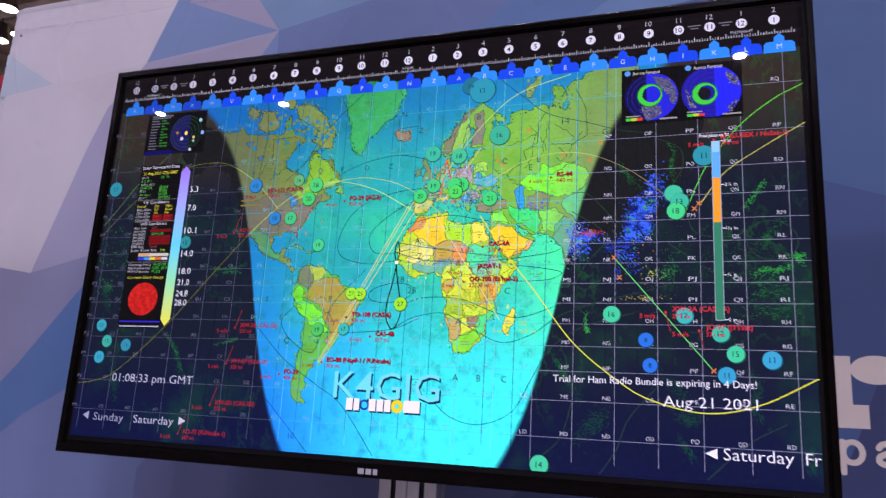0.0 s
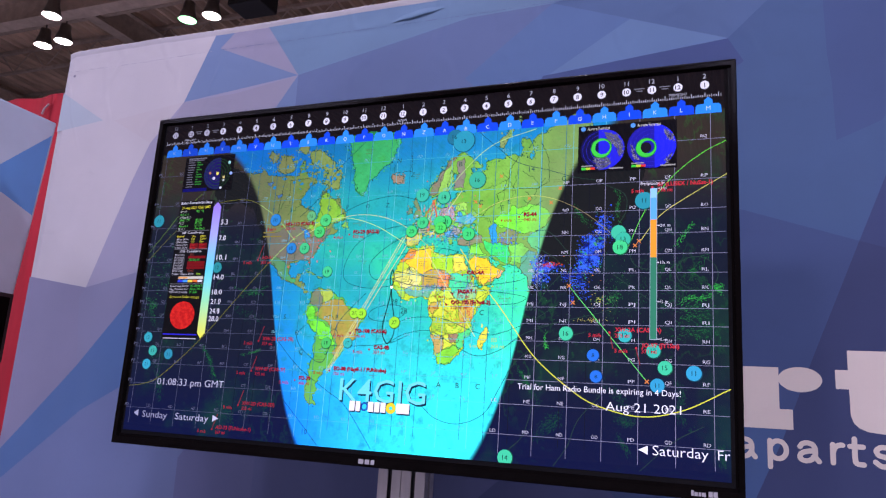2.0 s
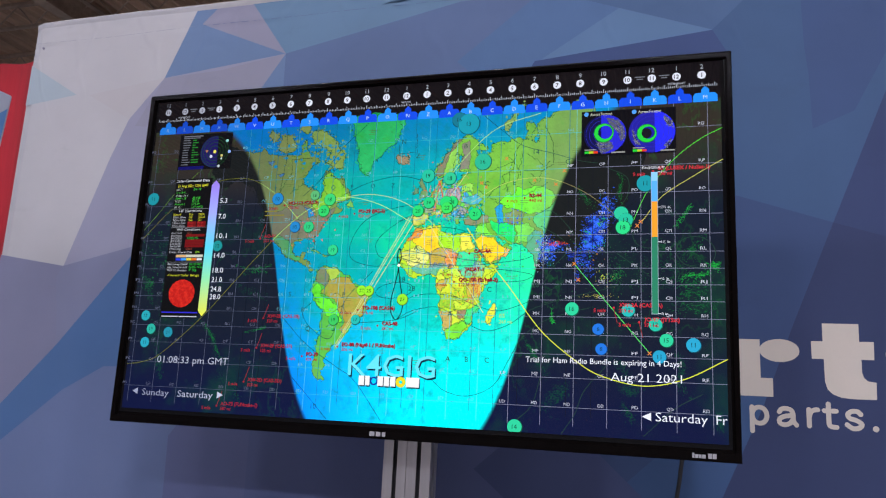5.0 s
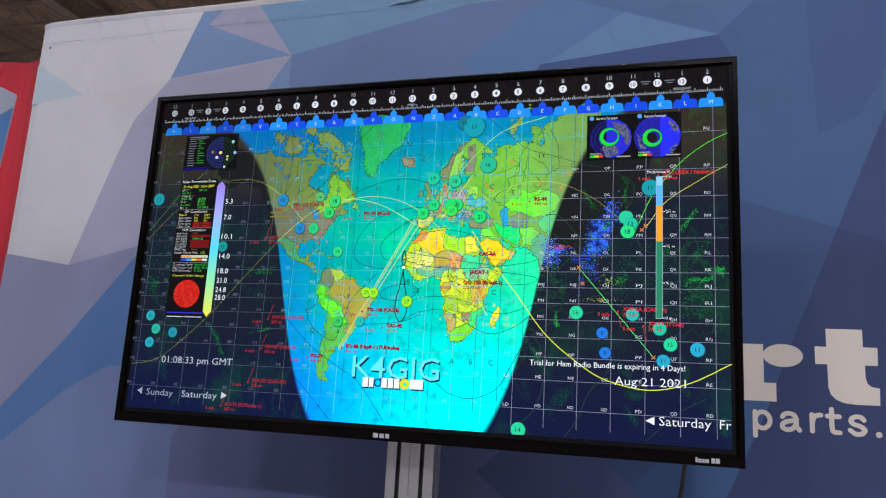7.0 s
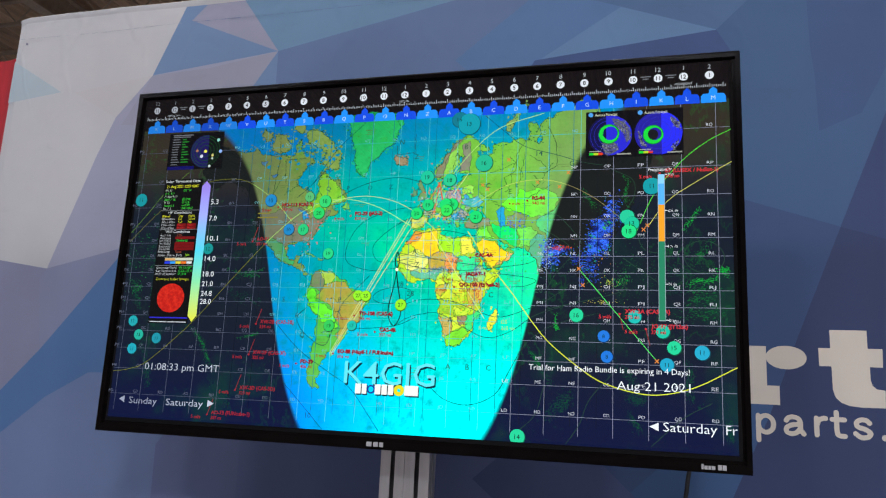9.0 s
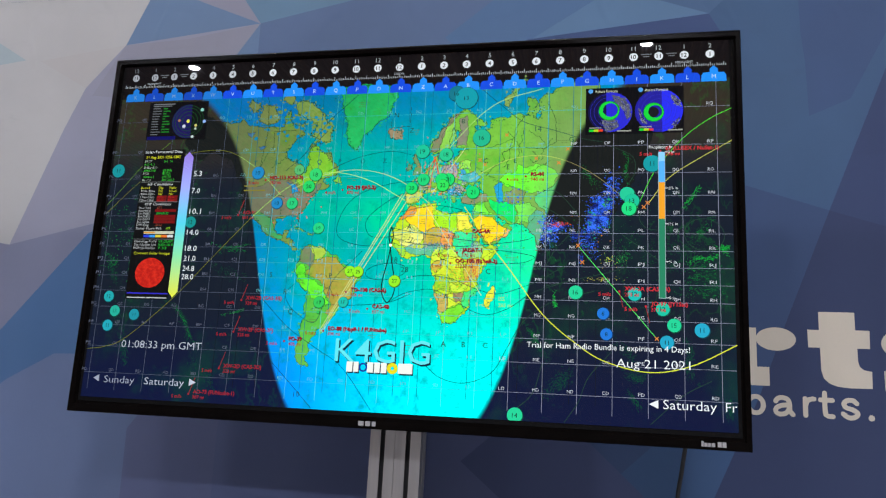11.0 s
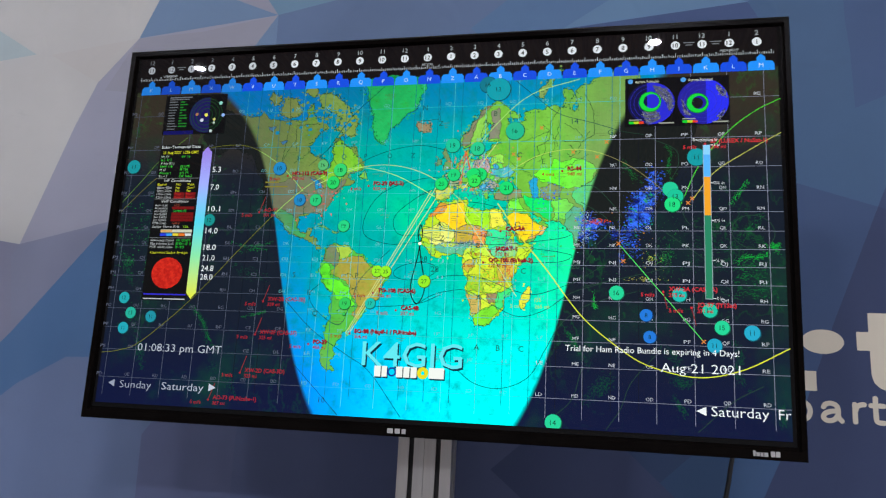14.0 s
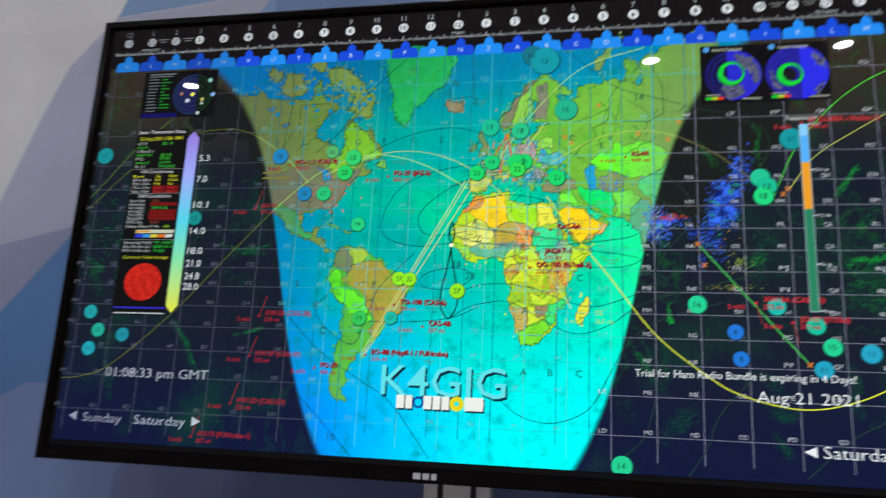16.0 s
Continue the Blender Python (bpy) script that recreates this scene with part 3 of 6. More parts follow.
def ocean():
    m, nodes, links, p = lit("sea_and_night")
    tc = nodes.new("ShaderNodeTexCoord").outputs["Object"]
    sep = nodes.new("ShaderNodeSeparateXYZ")
    links.new(tc, sep.inputs[0])
    g = nodes.new("ShaderNodeGroup")
    g.node_tree = DAY
    x, z = sep.outputs[0], sep.outputs[2]
    big = noise_node(nodes, links, tc, 5.0, 5, 0.6)
    fine = noise_node(nodes, links, tc, 40.0, 5, 0.7)
    sea = mix_colour(nodes, links, ramp(nodes, links, big, 0.35, 0.65), lin(8, 162, 158), lin(18, 196, 142))
    sea = mix_colour(nodes, links, ramp(nodes, links, x, 0.72, 0.90), sea, lin(44, 234, 150))
    sea = mix_colour(nodes, links, ramp(nodes, links, z, 0.40, 0.60), sea, lin(6, 130, 180))
    low = mix_colour(nodes, links, ramp(nodes, links, x, 0.36, 0.75), lin(10, 130, 244), lin(14, 236, 236))
    sea = mix_colour(nodes, links, ramp(nodes, links, math_node(nodes, links, "ADD", z, math_node(nodes, links, "MULTIPLY", big, 0.12)), 0.36, 0.10), sea, low)
    sea = mix_colour(nodes, links, math_node(nodes, links, "MULTIPLY", ramp(nodes, links, x, 0.48, 0.34), 0.6), sea, lin(10, 120, 220))
    sea = mix_colour(nodes, links, math_node(nodes, links, "MULTIPLY", ramp(nodes, links, fine, 0.46, 0.72), 0.6), sea, lin(8, 122, 124))
    wisp = ramp(nodes, links, noise_node(nodes, links, tc, 14.0, 6, 0.7, (1, 1, 1.8)), 0.55, 0.78)
    sea = mix_colour(nodes, links, math_node(nodes, links, "MULTIPLY", wisp, 0.5), sea, lin(10, 120, 90))
    dash = ramp(nodes, links, noise_node(nodes, links, tc, 130.0, 2, 0.6, (0.4, 1, 2.2)), 0.66, 0.74)
    sea = mix_colour(nodes, links, math_node(nodes, links, "MULTIPLY", dash, 0.35), sea, lin(4, 90, 110))
    night = mix_colour(nodes, links, ramp(nodes, links, z, 0.40, 0.56), lin(21, 30, 46), lin(58, 51, 42))
    night = mix_colour(nodes, links, ramp(nodes, links, z, 0.22, 0.0), night, lin(10, 20, 62))
    # faint green cloud streaks of the satellite overlay
    w = noise_node(nodes, links, tc, 9.0, 5, 0.6, (1.3, 1.0, 0.8))
    ridge = math_node(nodes, links, "ABSOLUTE", math_node(nodes, links, "SUBTRACT", w, 0.5))
    streak = ramp(nodes, links, ridge, 0.018, 0.0)
    where = ramp(nodes, links, noise_node(nodes, links, tc, 4.0, 3), 0.48, 0.66)
    flecks = math_node(nodes, links, "MULTIPLY", ramp(nodes, links, noise_node(nodes, links, tc, 55.0, 5, 0.75, (1, 1, 1.6)), 0.56, 0.70), ramp(nodes, links, noise_node(nodes, links, tc, 6.5, 2), 0.44, 0.62))
    cloud = math_node(nodes, links, "MAXIMUM", math_node(nodes, links, "MULTIPLY", math_node(nodes, links, "MULTIPLY", streak, where), 0.5), math_node(nodes, links, "MULTIPLY", flecks, 0.7))
    cloud = math_node(nodes, links, "MULTIPLY", cloud, math_node(nodes, links, "ADD", math_node(nodes, links, "MULTIPLY", ramp(nodes, links, z, 0.06, 0.24), 0.7), 0.3))
    wide = math_node(nodes, links, "MULTIPLY", ramp(nodes, links, noise_node(nodes, links, tc, 7.0, 4, 0.6), 0.50, 0.74), 0.5)
    night = mix_colour(nodes, links, wide, night, lin(15, 74, 48))
    night = mix_colour(nodes, links, math_node(nodes, links, "MULTIPLY", cloud, 0.55), night, lin(26, 140, 44))
    col = mix_colour(nodes, links, g.outputs[0], night, sea)
    links.new(col, p.inputs["Emission Color"])
    links.new(day_and_angle_gain(nodes, links, g), p.inputs["Emission Strength"])
    return m


def rain_patch():
    m, nodes, links, p = lit("rain_radar_flecks")
    tc = nodes.new("ShaderNodeTexCoord").outputs["Object"]
    f = noise_node(nodes, links, tc, 70.0, 4, 0.7)
    col = mix_colour(nodes, links, ramp(nodes, links, f, 0.40, 0.60), lin(14, 26, 120), lin(60, 110, 255))
    col = mix_colour(nodes, links, ramp(nodes, links, noise_node(nodes, links, tc, 120.0, 2), 0.58, 0.66), col, lin(40, 150, 110))
    links.new(col, p.inputs["Emission Color"])
    return m


SEA = ocean()
RAIN = rain_patch()
LAYER = 0.0001


def on_screen(name, verts, faces, layer, material, label=""):
    """Flat artwork on the panel; verts are picture steps u, v from the top left."""
    return link_mesh(name, [(u * K, -LAYER * layer, (1080 - v) * K) for u, v in verts], faces, material, screen, label)


def ngon(name, pts, layer, material, label=""):
    bm = bmesh.new()
    vs = [bm.verts.new((u * K, -LAYER * layer, (1080 - v) * K)) for u, v in pts]
    bm.faces.new(vs)
    bm.normal_update()
    if next(iter(bm.faces)).normal.y > 0:
        bmesh.ops.reverse_faces(bm, faces=bm.faces[:])
    bmesh.ops.triangulate(bm, faces=bm.faces[:], ngon_method="EAR_CLIP")
    me = bpy.data.meshes.new(name)
    bm.to_mesh(me)
    bm.free()
    me.materials.append(material)
    ob = new(name, me)
    ob.parent = screen
    if label:
        tagged(ob, label)
    return ob


def rect(name, u0, v0, u1, v1, layer, material, label=""):
    return on_screen(name, [(u0, v0), (u0, v1), (u1, v1), (u1, v0)], [(0, 1, 2, 3)], layer, material, label)


def rects(name, boxes, layer, material, label=""):
    if name in ("small_print", "place_name_bars"):
        for b in boxes:
            rect(name.replace("bars", "bar"), *b, layer, material, label)
        return None
    vs, fs = [], []
    for u0, v0, u1, v1 in boxes:
        k = len(vs)
        vs += [(u0, v0), (u0, v1), (u1, v1), (u1, v0)]
        fs.append((k, k + 1, k + 2, k + 3))
    return on_screen(name, vs, fs, layer, material, label)


def disc(name, u, v, r, layer, material, label="", squash=1.0, hole=0.0, n=28):
    a = [math.tau * i / n for i in range(n)]
    if hole:
        vs = [(u + r * math.cos(t), v - r * squash * math.sin(t)) for t in a] + [(u + hole * math.cos(t), v - hole * squash * math.sin(t)) for t in a]
        fs = [(i, (i + 1) % n, n + (i + 1) % n, n + i) for i in range(n)]
    else:
        vs, fs = [(u + r * math.cos(t), min(v - r * squash * math.sin(t), 1080)) for t in a], [tuple(range(n))]
    return on_screen(name, vs, fs, layer, material, label)


def ribbon(name, pts, width, layer, material, closed=False, label=""):
    p = np.array(pts, float)
    if closed:
        p = np.vstack([p, p[:1]])
    d = np.gradient(p, axis=0)
    d /= np.maximum(np.linalg.norm(d, axis=1, keepdims=True), 1e-9)
    nrm = np.stack([d[:, 1], -d[:, 0]], 1) * width / 2
    vs = [tuple(q) for q in p + nrm] + [tuple(q) for q in p - nrm]
    n = len(p)
    return on_screen(name, vs, [(i, i + 1, n + i + 1, n + i) for i in range(n - 1)], layer, material, label)


def smooth(pts, steps=10):
    """Catmull-Rom through the points."""
    p = [np.array(q, float) for q in pts]
    p = [2 * p[0] - p[1]] + p + [2 * p[-1] - p[-2]]
    out = []
    for a, b, c, d in zip(p, p[1:], p[2:], p[3:]):
        for i in range(steps):
            t = i / steps
            out.append(0.5 * (2 * b + (c - a) * t + (2 * a - 5 * b + 4 * c - d) * t * t + (3 * b - a - 3 * c + d) * t ** 3))
    return out + [p[-2]]


GLYPH = {}


def letters(body, bold=0.0):
    """Vertices and faces of a line of type, cap height about 0.7, in x and y; with its width."""
    if (body, bold) not in GLYPH:
        cu = bpy.data.curves.new("type", "FONT")
        cu.body, cu.resolution_u, cu.offset = body, 2, bold
        tmp = new("type", cu)
        bpy.context.view_layer.update()
        me = bpy.data.meshes.new_from_object(tmp.evaluated_get(bpy.context.evaluated_depsgraph_get()))
        vs = [(v.co.x, v.co.y) for v in me.vertices]
        fs = [tuple(f.vertices) for f in me.polygons]
        bpy.data.objects.remove(tmp)
        bpy.data.curves.remove(cu)
        bpy.data.meshes.remove(me)
        GLYPH[body, bold] = vs, fs
    return GLYPH[body, bold]


def write(name, body, u, v, height, layer, material, width=None, align="left", label="", bold=0.0, only_mesh=False, slant=0.0):
    """Type with its capitals' height in steps, its left (or middle) at u and its middle at v."""
    vs, fs = letters(body, bold)
    x0, x1 = min(q[0] for q in vs), max(q[0] for q in vs)
    k = height / 0.69
    kx = width / (x1 - x0) if width else k
    off = u - (x1 - x0) * kx / 2 if align == "middle" else u
    pts = [(off + (x - x0) * kx + slant * y * k, v + height / 2 - y * k) for x, y in vs]
    if only_mesh:
        return pts, fs
    return on_screen(name, pts, fs, layer, material, label)


def at(lon, lat):
    return 1044 + 4.66 * lon, 653 - 267 * math.asinh(math.tan(radians(lat)))


def pairs(flat):
    return list(zip(flat[::2], flat[1::2]))


def coast(flat, rough=0.2, rounds=5, rng=random.Random(5)):
    pts = [at(*q) for q in pairs(flat)]
    for _ in range(rounds):
        out = []
        for (a, b), (c, d) in zip(pts, pts[1:] + pts[:1]):
            ln = math.hypot(c - a, d - b)
            s = rng.uniform(-rough, rough) if ln > 2.6 else 0
            out += [(a, b)] + ([((a + c) / 2 - (d - b) * s, (b + d) / 2 + (c - a) * s)] if ln > 2.6 else [])
        pts = out
    return pts


screen = link_mesh("screen", [(-0.006, 0.0008, -0.008), (1.206, 0.0008, -0.008), (1.206, 0.0008, 0.681), (-0.006, 0.0008, 0.681)], [(0, 1, 2, 3)], pix(6, 6, 8), tv, "lit screen with a world map in day and night")
rect("sea_chart", 0, 105, 1920, 1080, 1, SEA, "cyan daylit sea and dark night side")

NIGHT_LAND = (26, 30, 30)
NORTH_AMERICA = [-168, 66, -156, 71, -140, 69.5, -128, 70, -115, 68, -108, 68, -97, 68, -94, 72, -92, 69, -88, 68, -82, 69, -82, 66, -87, 64.5, -94, 60,
                 -93, 58, -88, 56.5, -82, 55, -80, 51.5, -78.5, 52, -77, 56, -78, 59, -77, 62, -73, 62.5, -69.5, 60, -66, 59, -64, 60, -61, 56, -56, 53]
NORTH_AMERICA_SOUTH = [-56, 51.5, -60, 50, -65, 49.5, -66, 48, -61, 46, -66, 44, -70, 43, -74, 40.5, -76, 36, -81, 31.5, -80, 26, -82, 28, -84, 30, -90, 29.5, -97, 28,
                       -97.5, 22, -95, 18.5, -91, 18.5, -90, 21, -87, 21, -88.5, 16, -83.5, 15, -83.5, 11, -79, 9, -83, 8, -86, 11.5, -92, 14.5, -97, 16]
NORTH_AMERICA_WEST = [-105, 20, -109, 25.5, -114, 31, -117, 33, -122, 37, -124, 43, -124, 48, -130, 54, -137, 58.5, -147, 61, -155, 58, -165, 60]
SOUTH_AMERICA = [-77.5, 8.5, -75, 11, -71.5, 12.3, -68, 11, -62, 10.7, -57, 6, -51.5, 4.5, -50, 0, -44, -2.5, -38.5, -3.7, -35, -6, -35, -9, -39, -13, -39, -18, -41, -22,
                 -45, -23.5, -48.5, -26, -49, -29, -53, -33.5, -57, -36, -57.5, -38, -62, -39]
SOUTH_AMERICA_WEST = [-63, -41, -65, -43, -67.5, -46, -66, -48, -69, -51, -68.5, -53, -65.5, -54.7, -71, -54.5, -75, -50, -74, -44, -73.5, -37, -71.5, -30, -70.3, -18.5,
                      -76, -14, -79, -8, -81, -5, -80, -1, -78, 2, -77.5, 7]
AFRICA = [-6, 35.8, -9.5, 31, -13, 27.5, -17, 21, -16.5, 15, -17, 14.5, -13.5, 9.5, -8, 4.5, -2, 5, 4, 6.3, 7, 4.3, 9.5, 4, 9.5, -1, 13.5, -8.5, 12, -16, 15, -26.5,
          18.3, -34, 22, -34, 27, -33.5, 32.5, -28.5, 35.3, -24, 35, -20, 40.5, -15.5, 39, -7, 42, -1.5]
AFRICA_NORTH = [48, 5, 51, 11.8, 43.5, 11.5, 39.5, 15, 37, 21, 33, 28, 32.3, 31, 25, 31.6, 20, 31, 15.5, 32, 11, 33.5, 10.5, 37, 3, 36.8]
EUROPE = [-5.6, 36, -9, 37, -9.3, 39, -9, 43, -2, 43.5, -1, 46, -4.7, 48.3, -1.5, 49.5, 2.5, 51, 5, 53.5, 8.5, 54, 8, 57, 10.5, 57.5, 10, 55, 13, 54.3, 20, 54.7, 21, 57,
          24, 58, 24, 59.3, 30, 60, 25, 60.2, 22, 60.5, 21.5, 63, 25, 65.2, 22, 65.7, 17.5, 62, 18.5, 60]
SCANDINAVIA = [16.5, 57, 14.5, 55.5, 12.5, 56, 11, 59, 7.5, 58, 5, 60, 6, 62.5, 12, 66, 17, 69, 26, 71, 31, 70.2, 41, 67.5, 40.5, 66.5, 33.5, 66.7, 35, 64.3, 38, 64, 40, 65,
               44, 66, 44, 68.3, 54, 68.5, 60, 69.5, 67, 68.8, 68.5, 71, 67, 73, 72, 72.8]
SIBERIA = [73, 68, 75, 68.5, 74.5, 72.5, 80, 73.5, 90, 75.3, 105, 76.5, 113, 74, 130, 71, 140, 60, 140, 54, 130, 43, 122, 39, 121, 31, 110, 21, 106, 10, 103, 2, 99, 9, 97, 17,
           91, 22.5, 87, 21, 80, 15, 80, 11, 77.5, 8, 75, 12, 73, 19, 70, 21, 66.5, 25]
ARABIA = [57, 25.5, 52, 28, 50, 30, 48, 30, 51, 26, 54, 24, 56.3, 26, 59.5, 22.5, 55, 17.5, 45, 12.8, 43, 13, 39, 21, 35, 28, 34.3, 31.3, 36, 36, 30, 36.5, 27, 37,
          26.5, 40, 29, 41.2, 35, 42, 41, 41.3, 38, 44.5, 39, 47]
BLACK_SEA = [35, 46.5, 33.5, 44.5, 31, 46.5, 28.5, 44, 28, 41.5, 23.5, 40.5, 23, 37, 21.5, 37, 19.5, 41.5, 13.5, 45.5, 13, 43.5, 18.3, 40, 16, 38.2, 15.5, 40, 9, 44.3, 3, 43, 0, 39, -2, 37]
LANDS = [("north_america", (122, 148, 70), NORTH_AMERICA + NORTH_AMERICA_SOUTH + NORTH_AMERICA_WEST), ("south_america", (84, 176, 60), SOUTH_AMERICA + SOUTH_AMERICA_WEST),
         ("africa", (176, 206, 28), AFRICA + AFRICA_NORTH), ("eurasia", (112, 178, 56), EUROPE + SCANDINAVIA + SIBERIA + ARABIA + BLACK_SEA),
         ("greenland", (40, 184, 96), [-63, 76, -56, 72.5, -54, 70, -52, 68.5, -53, 65.5, -49, 61.5, -44, 60, -42, 62.5, -40, 65, -33, 67.5, -25, 69.5, -22, 72, -19, 76]),
         ("iceland", (150, 130, 100), [-24, 65.5, -22, 64, -19, 63.4, -14, 64.5, -15, 66.2, -20, 66, -23, 66.4]),
         ("britain", (110, 140, 90), [-5.5, 50, 1.3, 51.2, 0, 53.5, -2, 56, -3, 58.5, -5.5, 58, -5, 55, -3, 54, -5, 52]),
         ("ireland", (96, 140, 100), [-10, 52, -6, 52.3, -6, 55, -9, 54.5]), ("madagascar", (215, 215, 60), [44, -20, 45, -25.3, 47, -25, 50.3, -15.5, 49, -12, 46, -16]),
         ("arctic_island", (136, 166, 80), [-80, 73.5, -72, 71.5, -67, 69, -62, 66.5, -65, 63, -70, 62.5, -73, 64.5, -78, 65, -73, 68, -82, 70, -88, 71, -89, 73.5]),
         ("arctic_island", (140, 160, 80), [-117, 70, -105, 68.8, -101, 70, -105, 73, -115, 73]), ("arctic_island", (140, 160, 80), [-125, 73, -120, 71.5, -116, 73.5, -122, 74.5]),
         ("arctic_island", (140, 160, 80), [-100, 74, -93, 73, -91, 74.5, -97, 75.5]), ("cuba", (100, 170, 90), [-84.5, 22, -80, 23, -75, 20.2, -78, 20.5]),
         ("hispaniola", (110, 170, 90), [-74, 20, -69, 19.3, -71, 18, -74, 18.4]), ("newfoundland", (120, 190, 70), [-59, 48, -56, 51, -53, 47, -56, 47]),
         ("arctic_island", (130, 160, 84), [52, 71.5, 55, 71, 57.5, 73, 66, 76.3, 60, 76.2, 54, 73.5])]
for nm, rgb, flat in LANDS:
    outline = coast(flat)
    ngon(nm, outline, 2, day_night(rgb, NIGHT_LAND, 0.2, 46.0))
    ribbon("coastline", outline, 1.2, 5, day_night((24, 76, 58), (18, 24, 24)), closed=True)

